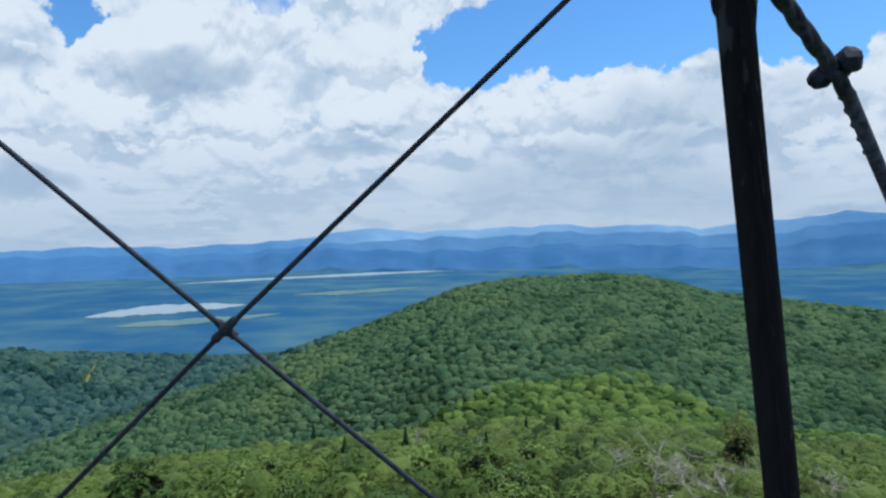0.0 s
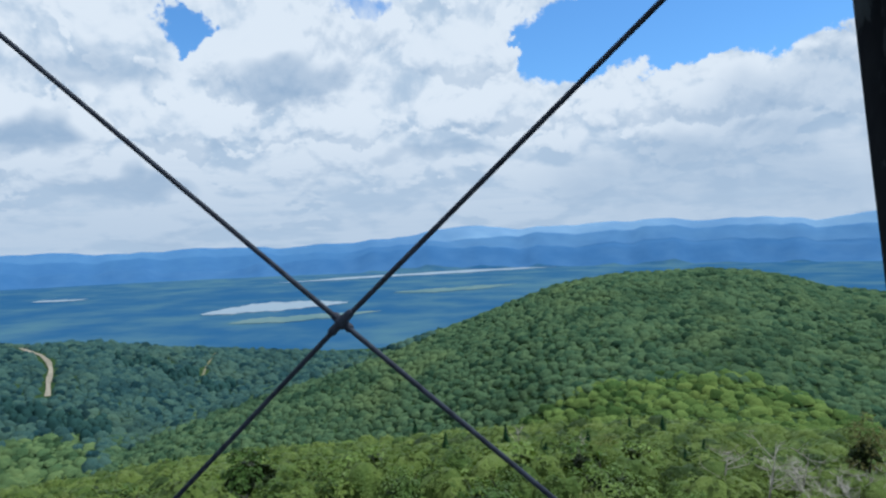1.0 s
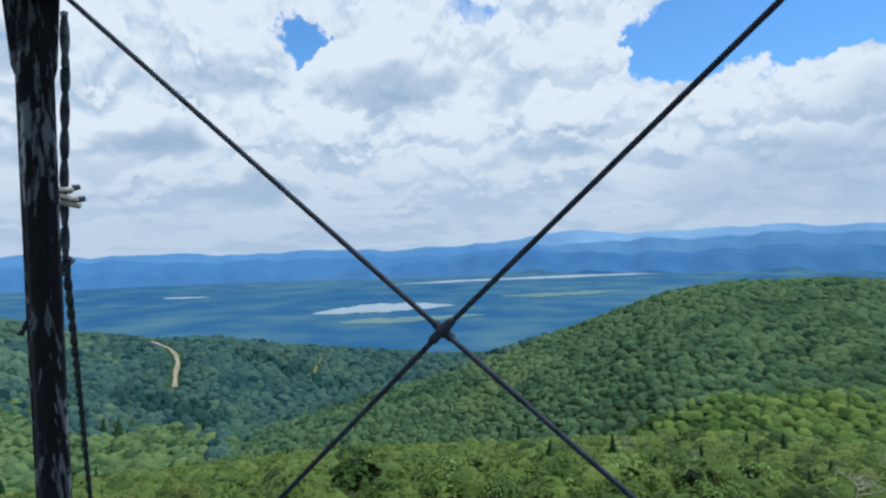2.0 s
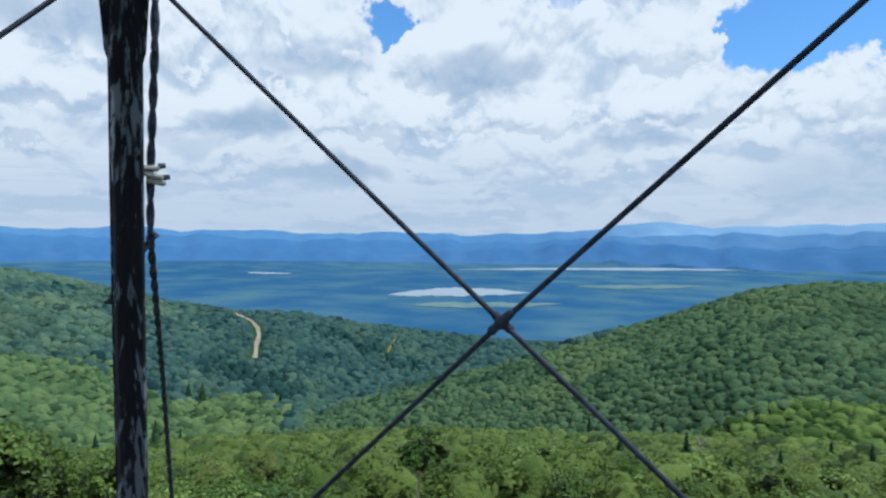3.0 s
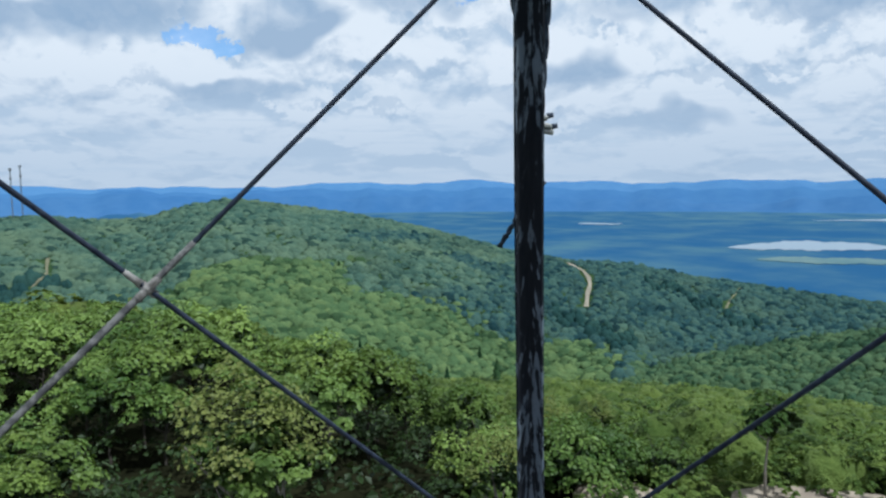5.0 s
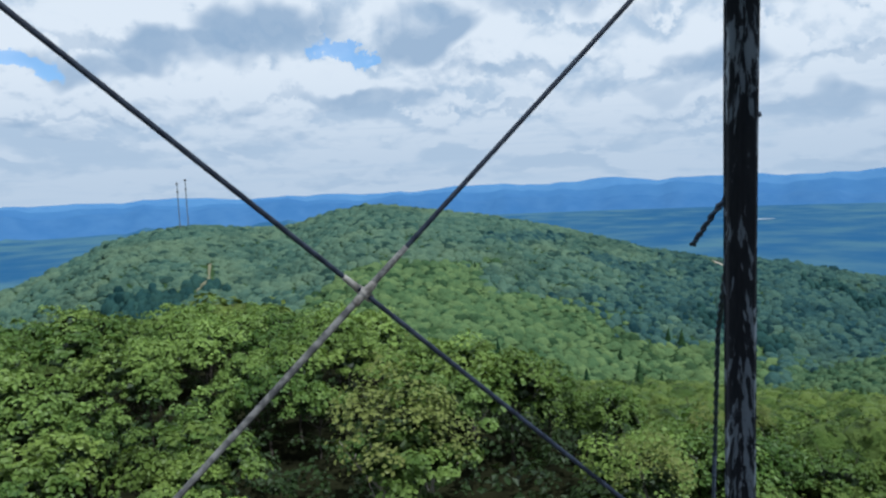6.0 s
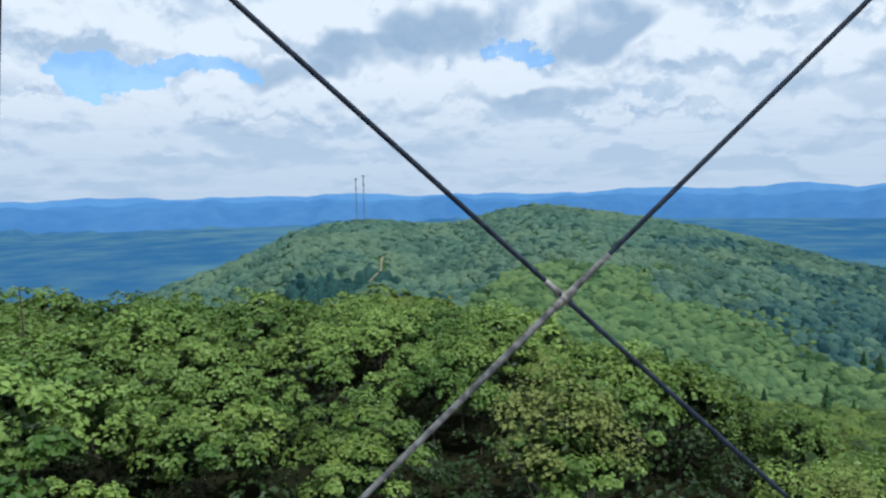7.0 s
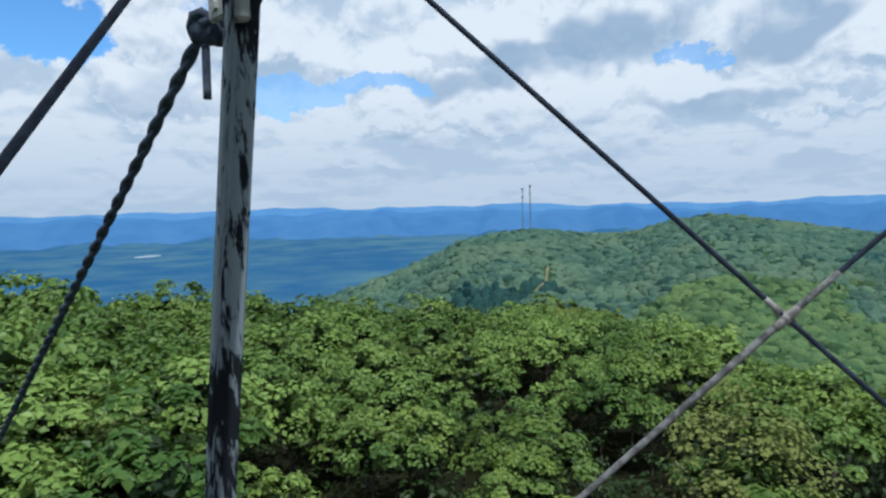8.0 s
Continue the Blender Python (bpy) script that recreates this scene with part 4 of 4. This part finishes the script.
def near_wood():
    rnd = random.Random(3)
    r = 9.5
    while r < 46:
        az = -48.0 + rnd.uniform(0, 8)
        while az < 128:
            open_side = az < 47
            step = 1.5 if open_side else 2.55 if r < 20 else 2.3 if r < 27 else 2.5
            a, q = az + rnd.uniform(-0.35, 0.35) * math.degrees(step / r), r + rnd.uniform(-0.8, 0.8)
            az += math.degrees(step / r)
            if a < 9 and q < 15.8 or 9 <= a < 27 and q < 18.6 or 27 <= a < 35 and q < 16.5 or 35 <= a < 48 and q < 13.2 or 64.0 < a < 76.5 and q < 12.8 or 68.0 < a < 75.5 and q < 17.5 or 45.0 < a < 53.0 and q < 15.4 or 53.0 < a < 57.5 and q < 16.2 or 84.0 < a < 86.5 and q < 15.0 or 93.0 < a < 96.0 and q < 14.5 or 104.0 < a < 108.0 and q < 15.0 or 33 < a < 38.5 and q < 16.8 or -22 < a < -13 and q < 19.2:
                continue
            if open_side and (q > 31 or q > (19.5 if a < 32 else 24) and rnd.random() < 0.45):
                continue
            x, y = spot(a, q)
            tall = near_top(a, q) * rnd.uniform(0.62, 1.16)
            if not open_side and (rnd.random() < 0.07 or q < 17 and a < 98 and float(wave(x, y, 2.6, 7.0)) > (0.10 if 50 < a < 76 else 0.32)):
                continue
            if not open_side and q < 12.0:
                tall *= 0.75
            if rnd.random() < (0.02 if not open_side else 0.07):
                plant_tree("birch_tree", "thin yellowing birch with small sparse leaves", "tree", "birches on the summit", rnd.choice(DRY), x, y, tall * 0.9 / 3.3, rnd.uniform(0, 360))
            elif not open_side:
                plant_tree("oak_tree", "low leafy green oak in the summit scrub", "tree", "oaks on the summit", rnd.choice(OAKS if q < 17 else MID_OAKS if q < 27 else FAR_OAKS), x, y, tall / 3.9, rnd.uniform(0, 360), 0.1)
            else:
                plant_tree("oak_shrub", "bushy green shrub on the rocky summit", "shrub", "shrubs on the summit", rnd.choice(SHRUBS if q < 19.5 else LOW_SHRUBS), x, y, tall / 1.75 * (rnd.choice((0.34, 0.42, 0.5, 0.7)) if a < 32 else 0.66), rnd.uniform(0, 360), 0.25)
        r += 1.6 if r < 22 else 2.0 if r < 38 else 2.6


near_wood()
plant_tree("birch_tree", "yellowing birch with a pale visible stem", "tree", "birches on the summit", DRY[0], *spot(66.0, 13.6), 1.22, 40)
plant_tree("birch_tree", "yellowing birch with a pale visible stem", "tree", "birches on the summit", DRY[1], *spot(63.0, 14.2), 1.0, 150)

YOUNG = (trunk_mesh("trunk", 35, 2.2, 0.035, 3, 0.4, BIRCH_BARK), leafy_kind(35, LEAF_DARK, 9, 60, 0.11, 0.50, 0.95, 0.24, 1.25, 0.0, True)[1])
plant_tree("young_tree", "slender young tree with a bare thin pale stem", "tree", "", YOUNG, *spot(24.0, 17.0), 1.1, 70)
PINE = leafy_kind(41, LEAF_RUST, 40, 18, 0.09, 0.62, 2.6, 0.24, 0.3)
plant_tree("pine_tree", "scraggly small pine with rusty dying needles", "tree", "", PINE, *spot(-22.8, 21.5), 0.95, 20)


# woods: many crowns in one mesh
def scatter(seed, az0, az1, r0, r1, step, keep=None):
    """Jittered plan places on rings; step grows with distance."""
    g = np.random.default_rng(seed)
    xs, r = [], r0
    while r < r1:
        s = step(r)
        n = int(math.radians(az1 - az0) * r / s)
        a = np.linspace(az0, az1, n) + g.uniform(-0.42, 0.42, n) * math.degrees(s / r) + g.uniform(0, math.degrees(s / r))
        q = r + g.uniform(-0.42, 0.42, n) * s
        xs.append(np.stack([a, q], 1))
        r += s * 0.88
    p = np.concatenate(xs)
    if keep is not None:
        p = p[keep(p[:, 0], p[:, 1])]
    return p


def wood(name, label, seed, places, kinds, mat, size, tallness=1.0, lift=0.0, smooth=False, spread=0.22):
    """Crowns of several kinds set on the land, joined; kinds are (verts, faces)."""
    g = np.random.default_rng(seed)
    az, r = np.radians(places[:, 0]), places[:, 1]
    x, y = -r * np.sin(az), r * np.cos(az)
    z = height(x, y) + lift + 0.12 * size * g.normal(size=len(x))
    scale = size * np.exp(g.normal(0.0, spread, len(x))).clip(0.5, 1.7)
    which = g.integers(0, len(kinds), len(x))
    turn = g.uniform(0, 6.283, len(x))
    tone = g.random(len(x))
    vs, fs, ts, base = [], [], [], 0
    for k, (v, f) in enumerate(kinds):
        i = np.nonzero(which == k)[0]
        c, s = np.cos(turn[i])[:, None], np.sin(turn[i])[:, None]
        sc = scale[i][:, None]
        px = (v[None, :, 0] * c - v[None, :, 1] * s) * sc + x[i][:, None]
        py = (v[None, :, 0] * s + v[None, :, 1] * c) * sc + y[i][:, None]
        pz = v[None, :, 2] * sc * tallness * g.uniform(0.85, 1.2, (len(i), 1)) + z[i][:, None]
        vs.append(np.stack([px, py, pz], -1).reshape(-1, 3))
        fs.append((f[None] + (np.arange(len(i)) * len(v))[:, None, None] + base).reshape(-1, f.shape[1]))
        ts.append(np.repeat(tone[i], len(v)))
        base += len(i) * len(v)
    me = mesh_of(name, np.concatenate(vs), np.concatenate(fs), (mat,), smooth)
    at = me.attributes.new("tone", "FLOAT", "POINT")
    at.data.foreach_set("value", np.concatenate(ts).astype(np.float32))
    return tagged(new(name, me), label, "forest", kind="stuff")


def tuft_kind(seed, blobs, per, leaf, wide, tall, blob_r, bole):
    v = crown_leaves(seed, blobs, per, leaf, wide, tall, blob_r)
    v[:, 2] += bole
    return v, quads(len(v) // 4)


def cap_kind(seed, wide, tall, base, rough=0.25):
    """A rounded treetop as seen over closed forest: three uneven rings under a blunt top."""
    rnd = random.Random(seed)
    v = [(rnd.uniform(-0.15, 0.15) * wide, rnd.uniform(-0.15, 0.15) * wide, base + tall)]
    lobe, n = [rnd.uniform(1 - rough, 1 + rough) for _ in range(7)], 7
    for ring, rad, z in ((0, 0.46, 0.90), (1, 0.84, 0.56), (2, 1.05, -0.05)):
        for i in range(n):
            a = 6.2832 * (i + 0.5 * ring) / n + rnd.uniform(-0.18, 0.18)
            q = wide * rad * (0.5 + 0.5 * lobe[i]) * rnd.uniform(0.9, 1.1)
            v.append((q * math.cos(a), q * math.sin(a), base + tall * (z + rnd.uniform(-rough, rough) * 0.45)))
    f = [(0, 1 + i, 1 + (i + 1) % n) for i in range(n)]
    for k in (0, 1):
        for i in range(n):
            p, q = 1 + k * n + i, 1 + k * n + (i + 1) % n
            f += [(p, p + n, q), (q, p + n, q + n)]
    return np.array(v), np.array(f)


def rough_kind(seed, wide, tall, bole, clumps, per, leaf, rough=0.36):
    """A bushy crown: leaf clumps standing out of a lumpy inside; all triangles."""
    v, f = cap_kind(seed, wide * 0.98, tall * 0.92, bole, rough)
    t = crown_leaves(seed + 90, clumps, per, leaf, wide * 0.85, tall * 0.72, wide * 0.30, tilt=0.2)
    t[:, 2] += bole + tall * 0.22
    n = len(t) // 4
    q = np.concatenate([quads(n)[:, [0, 1, 2]], quads(n)[:, [0, 2, 3]]]) + len(v)
    return np.concatenate([v, t]), np.concatenate([f, q])


ROAD = [(39.0, 985), (38.5, 960), (37.8, 935), (37.3, 895), (37.2, 865), (37.35, 815), (37.5, 766)]
TRACK = [(78.4, 768), (78.5, 730), (78.6, 694), (79.2, 668), (79.5, 655)]
PATCH = [(26.0, 970), (26.3, 940), (26.7, 906), (27.0, 868)]


def clear_of(az, r, line, width):
    """True where a place is farther than width metres from a line given by azimuth and distance."""
    a = np.interp(-r, [-q[1] for q in line], [q[0] for q in line])
    inside = (r > line[-1][1] - 6) & (r < line[0][1] + 6)
    return ~(inside & (np.abs(az - a) * np.pi / 180 * r < width))


def shadow_and_spruce(az, r):
    """The far hill's cloud shadow and a shaded hollow, as darker treetops, and a spruce belt by the gravel road."""
    edge = 656 + 16 * np.sin(az * 0.9) + 8 * np.sin(az * 2.3)
    stand = (az > 77) & (az < 88) & (np.abs(r - edge) < 44 - 6.5 * np.abs(az - 83))
    belt = (az > 33.6) & (az < 40.2) & (np.abs(r - (712 + 11 * (az - 37.5) + 10 * np.sin(az * 3))) < 17)
    hollow = (az > 24.5) & (az < 33) & (np.abs(r - (850 + 12 * (az - 27) + 20 * np.sin(az * 2.1))) < 12)
    return stand | belt | hollow


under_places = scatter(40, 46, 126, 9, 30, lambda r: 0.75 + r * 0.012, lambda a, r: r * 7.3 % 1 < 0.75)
wood("undergrowth", "low undergrowth below the oaks, its shade put into the colour", 50, under_places, [tuft_kind(s, 6, 10, 0.11, 0.50, 0.8, 0.2, 0.0) for s in (58, 59, 60)], LEAF_SHADE, 1.2)
heath_places = scatter(47, -46, 46, 13.5, 26, lambda r: 0.42 + r * 0.009, lambda a, r: ~((a > 8) & (a < 26) & (r < 17.0)))
wood("summit_heath", "low bright green heath and seedlings on the summit", 60, heath_places, [tuft_kind(s, 5, 7, 0.14, 0.36, 0.5, 0.16, 0.0) for s in (53, 54, 55)], WOOD_NEAR, 1.0)
near_places = scatter(41, -46, 66, 18.8, 92, lambda r: 0.62 + r * 0.0155, lambda a, r: ((a < 33) | (r > 23)) & ((a < 46) | (r > 46)))
close = near_places[:, 1] < 40
wood("upper_slope_forest", "bright green leafy scrub just below the summit", 61, near_places[close], [rough_kind(s, 1.05, 1.40, 0.0, 10, 8, 0.17) for s in (76, 77, 78, 79)], WOOD_NEAR, 0.42 + near_places[close][:, 1] * 0.0062, smooth=True, spread=0.36)
wood("slope_forest", "bright green scrubby forest falling away below the summit", 51, near_places[~close], [rough_kind(s, 1.05, 1.40, 0.0, 9, 3, 0.22) for s in (61, 62, 63, 64, 65)], WOOD_NEAR, 0.40 + near_places[~close][:, 1] * 0.0062, smooth=True, spread=0.32)
next_places = scatter(45, -46, 90, 92, 190, lambda r: 2.0 + r * 0.0055)
wood("middle_slope_forest", "green scrubby forest on the middle slope", 56, next_places, [rough_kind(s, 1.45, 1.6, 0.0, 7, 2, 0.38) for s in (68, 69, 70, 71)], WOOD_NEAR, 1.0, smooth=True, spread=0.32)
back_places = scatter(46, 62, 128, 46, 132, lambda r: 3.9)
wood("back_slope_forest", "green scrub forest behind the summit oaks", 57, back_places, [rough_kind(s, 2.1, 2.5, 0.0, 8, 5, 0.5) for s in (74, 75)], WOOD_NEAR, 1.0, smooth=True)
mid_places = scatter(42, -46, 92, 190, 400, lambda r: 3.2 + (r - 190) * 0.009)
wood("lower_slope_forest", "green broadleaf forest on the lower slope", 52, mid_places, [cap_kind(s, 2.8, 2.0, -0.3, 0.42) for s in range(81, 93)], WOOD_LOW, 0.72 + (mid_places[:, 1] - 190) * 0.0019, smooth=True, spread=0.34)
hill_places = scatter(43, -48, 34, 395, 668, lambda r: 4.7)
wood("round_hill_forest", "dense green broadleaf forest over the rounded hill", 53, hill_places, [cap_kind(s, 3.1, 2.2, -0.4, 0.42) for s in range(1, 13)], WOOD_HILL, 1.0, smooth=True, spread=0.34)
far_places = scatter(44, 9, 99, 420, 1012, lambda r: 6.6, lambda a, r: ((a > 34) | (r > 640)) & (r > np.where((a > 40) & (a < 80), 425, 500)) & clear_of(a, r, ROAD, 7.5) & clear_of(a, r, TRACK, 4.5) & clear_of(a, r, PATCH, 3.5))
dark = shadow_and_spruce(far_places[:, 0], far_places[:, 1])
spur = ~dark & (far_places[:, 0] + 11 * wave(far_places[:, 0] * 17, far_places[:, 1], 55, 5.0) + np.random.default_rng(8).normal(0, 0.7, len(far_places)) < 46 - (far_places[:, 1] - 900) / 60)
foot = ~dark & (far_places[:, 1] + np.random.default_rng(6).normal(0, 10, len(far_places)) + 60 * wave(far_places[:, 0] * 15, far_places[:, 1], 70, 9.0) < np.interp(far_places[:, 0], [30, 40, 60, 75], [580, 670, 700, 560]))
spur = spur & ~foot
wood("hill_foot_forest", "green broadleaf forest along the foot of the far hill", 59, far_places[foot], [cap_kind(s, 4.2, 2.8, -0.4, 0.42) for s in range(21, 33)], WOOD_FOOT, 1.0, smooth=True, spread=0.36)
wood("far_hill_forest", "broadleaf forest over the long far hill, coloured blue-green by haze", 54, far_places[~dark & ~spur & ~foot], [cap_kind(s, 4.2, 2.8, -0.4, 0.42) for s in range(41, 53)], WOOD_FAR, 1.0, smooth=True, spread=0.40)
wood("ridge_forest", "forest over the lower ridge, darkened in colour as by cloud shadow", 58, far_places[spur], [cap_kind(s, 4.2, 3.6, -0.5, 0.42) for s in range(61, 73)], WOOD_RIDGE, 1.0, smooth=True, spread=0.3)


def cone_kind(seed, wide, tall, tiers, around):
    """A spruce: drooping tiers of boughs."""
    g = np.random.default_rng(seed)
    vs = []
    for t in range(tiers):
        s = t / tiers
        z, w = tall * (0.08 + 0.9 * s), wide * (1 - s) ** 0.85 + 0.04 * wide
        for i in range(around):
            a = 6.283 * (i + 0.5 * (t % 2)) / around + g.uniform(-0.3, 0.3)
            d = np.array([math.cos(a), math.sin(a), 0])
            n = np.array([-d[1], d[0], 0])
            w2 = w * g.uniform(0.55, 1.25)
            tip = d * w2 + [0, 0, z - 0.25 * w2]
            vs += [np.array([0, 0, z + tall * 0.10]), d * w2 * 0.55 + n * w2 * 0.38 + [0, 0, z], tip, d * w2 * 0.55 - n * w2 * 0.38 + [0, 0, z]]
    v = np.array(vs)
    return v, quads(len(v) // 4)


wood("spruce_stand", "treetops darkened as a cloud shadow on the far hillside, with a spruce belt", 55, far_places[dark], [cap_kind(s, 3.9, 6.0, -0.4, 0.35) for s in range(93, 101)], SHADOW_SPRUCE, 1.0, smooth=True)


def strip(name, label, category, line, width, mat, lift):
    bm = bmesh.new()
    rows = []
    pts = [Vector((*spot(a, r), 0)) for a, r in line]
    pts = dense(pts, 9)
    for i, p in enumerate(pts):
        d = (pts[min(i + 1, len(pts) - 1)] - pts[max(i - 1, 0)]).normalized()
        n = Vector((-d.y, d.x, 0))
        row = []
        for s in (-0.5, -0.17, 0.17, 0.5):
            q = p + n * s * width * (1 + 0.25 * math.sin(i * 0.9 + s))
            row.append(bm.verts.new((q.x, q.y, float(height(q.x, q.y)) + lift)))
        rows.append(row)
    for a, b in zip(rows, rows[1:]):
        for j in range(3):
            bm.faces.new((a[j], a[j + 1], b[j + 1], b[j]))
    bmesh.ops.recalc_face_normals(bm, faces=bm.faces)
    return tagged(part(name, bm, mat), label, category, kind="structure")


strip("road", "pale gravel road climbing the wooded ridge", "road", ROAD, 4.8, GRAVEL, 1.2)
strip("track_clearing", "pale bare track cut through hillside forest", "track", TRACK, 2.6, DRY_GRASS, 1.0)
strip("track_gap", "pale grassy gap in the ridge forest", "track", PATCH, 2.4, DRY_GRASS, 0.6)

# single spruces on the slope


def spruce_kind(seed):
    v, f = cone_kind(seed, 1.05, 4.0, 15, 9)
    return trunk_mesh("trunk", seed, 3.6, 0.07, 0, 0.5, BARK), mesh_of("crown", v, f, (SPRUCE,))


SPRUCES = [spruce_kind(s) for s in (71, 72)]


def spruces():
    rnd = random.Random(9)
    spots = [(41.4, 655, 3.4), (42.4, 660, 2.7), (46.1, 588, 1.9), (57.5, 700, 1.8), (3.3, 66, 0.6), (8.2, 52, 0.5), (-1.5, 78, 0.5), (-6.5, 74, 0.55), (-9, 82, 0.6), (60.5, 120, 1.0), (36, 190, 0.7)]
    spots += [(rnd.uniform(-34, 4), rnd.uniform(26, 100), rnd.uniform(0.20, 0.42)) for _ in range(24)]
    spots += [(rnd.uniform(5, 70), rnd.uniform(150, 340), rnd.uniform(1.0, 1.7)) for _ in range(14)]
    for a, r, s in spots:
        plant_tree("spruce_tree", "small dark green spruce among the broadleaf scrub", "tree", "spruces on the slope", rnd.choice(SPRUCES), *spot(a, r), s * 1.35, rnd.uniform(0, 360))


spruces()


# bleached snags
def snag(seed, a, r, tall):
    rnd = random.Random(seed)
    x, y = spot(a, r)
    ob = thing("dead_tree", "bleached grey dead tree with bare twisted branches", "dead tree", "dead trees on the slope", pose(x, y, float(height(x, y)), 0, 0, rnd.uniform(0, 360)))
    bm = bmesh.new()
    line = [Vector((0.12 * math.sin(2.1 * s + seed), 0.12 * math.cos(2.7 * s), tall * s)) for s in (-0.05, 0.2, 0.45, 0.7, 1.0)]
    tube(bm, line, [0.038, 0.032, 0.025, 0.017, 0.006], 7)
    part("trunk", bm, DEADWOOD, ob)
    for i in range(11):
        s = rnd.uniform(0.25, 0.95)
        c = rnd.uniform(0, 6.28)
        p = line[1].lerp(line[4], (s - 0.2) / 0.8) if s > 0.2 else line[1]
        d = Vector((math.cos(c), math.sin(c), rnd.uniform(-0.1, 0.7)))
        q = p + d * rnd.uniform(0.25, 0.6) * (1.2 - 0.6 * s)
        e = q + (d + Vector((rnd.uniform(-0.6, 0.6), rnd.uniform(-0.6, 0.6), rnd.uniform(-0.3, 0.5)))) * rnd.uniform(0.15, 0.4)
        bm = bmesh.new()
        tube(bm, [p, q, e], [0.013, 0.008, 0.003], 5)
        for _ in range(6):
            f = p.lerp(q, 0.5 + 0.5 * rnd.random()) if rnd.random() < 0.5 else q.lerp(e, rnd.random())
            tube(bm, [f, f + Vector((rnd.uniform(-0.3, 0.3), rnd.uniform(-0.3, 0.3), rnd.uniform(-0.1, 0.3)))], [0.007, 0.002], 4)
        part("branch", bm, DEADWOOD, ob)
    return ob


for i, (a, r, tall) in enumerate(((-16.6, 19.6, 2.1), (-13.4, 22, 1.5), (-18.5, 19.5, 1.5), (-21.5, 19.0, 1.4), (-19, 21, 1.6), (-20.2, 18.6, 1.2), (19.8, 27, 1.1), (2.4, 44, 2.6), (-3.0, 30, 1.8), (-29, 19.5, 1.7), (-24, 22, 1.9), (-22.5, 20.5, 1.5))):
    snag(i + 3, a, r, tall)


# a thin bare pole standing up out of the oaks
x, y = spot(104.9, 22)
bm = bmesh.new()
tube(bm, [(0, 0, -0.2), (0.02, 0, 2.4), (-0.02, 0.02, 4.0), (0.0, 0.0, 5.15)], [0.035, 0.03, 0.024, 0.016], 6)
pole = part("bare_pole", bm, BARK, None)
pole.matrix_basis = pose(x, y, float(height(x, y)))
tagged(pole, "thin dark bare stem rising above the oaks", "dead stem")


# granite ledges
def boulder(seed, a, r, sx, sy, sz, turn, label):
    x, y = spot(a, r)
    bm = bmesh.new()
    bmesh.ops.create_icosphere(bm, subdivisions=4, radius=1.0)
    off = Vector((seed * 3.1, seed * 1.3, 0.4))
    for v in bm.verts:
        k = 1 + 0.30 * noise.noise(v.co * 1.3 + off) + 0.12 * noise.noise(v.co * 4 + off)
        c = v.co * k
        step = 0.22
        flat = (math.floor(c.z / step) + min(1.0, (c.z / step % 1) * 2.2)) * step
        v.co = Vector((c.x * sx, c.y * sy, (0.4 * c.z + 0.6 * flat) * sz))
    ob = part("rock_ledge", bm, ROCK)
    ob.matrix_basis = pose(x, y, float(height(x, y)), 0, 0, turn)
    return tagged(ob, label, "rock", "granite ledges on the summit")


boulder(1, 19.0, 17.2, 1.9, 1.2, 0.31, 25, "broad pale granite ledge with flat cracked top")
boulder(2, 12.5, 16.8, 1.7, 1.1, 0.34, 10, "pale weathered granite ledge beside scrub")
boulder(3, 35.6, 16.2, 0.9, 0.7, 0.32, 40, "small pale granite slab among shrubs")
boulder(4, 26.0, 16.0, 1.0, 0.8, 0.16, 30, "low pale granite slab on the summit")
boulder(5, -20.0, 20.0, 1.6, 1.1, 0.5, -20, "pale granite rock under dead trees")


# masts on the far hill
def mast(a, r, tall, wide):
    x, y = spot(a, r)
    ob = thing("radio_mast", "tall slender steel radio mast on the far hill", "radio mast", "masts on the far hill", pose(x, y, float(height(x, y))))
    for i in range(3):
        c = 2.094 * i + 0.4
        bm = bmesh.new()
        tube(bm, [(wide * math.cos(c), wide * math.sin(c), 0), (wide * 0.55 * math.cos(c), wide * 0.55 * math.sin(c), tall)], 0.24, 5)
        part("leg", bm, MAST, ob)
    bm = bmesh.new()
    n = 22
    for i in range(n):
        for j in range(3):
            c0, c1 = 2.094 * j + 0.4, 2.094 * (j + 1) + 0.4
            w0, w1 = wide * (1 - 0.45 * i / n), wide * (1 - 0.45 * (i + 1) / n)
            tube(bm, [(w0 * math.cos(c0), w0 * math.sin(c0), tall * i / n), (w1 * math.cos(c1), w1 * math.sin(c1), tall * (i + 1) / n)], 0.09, 4)
    part("lattice", bm, MAST, ob)
    for z, w in ((0.98, 2.2), (0.80, 1.7)):
        for j in range(3):
            c = 2.094 * j
            bm = bmesh.new()
            block(bm, pose(w * 0.6 * math.cos(c), w * 0.6 * math.sin(c), tall * z, 0, 0, math.degrees(c)), 0.5, 0.9, 2.6, 0.05)
            part("antenna", bm, MAST, ob)


mast(79.75, 985, 64, 1.0)
mast(80.35, 985, 61, 0.9)
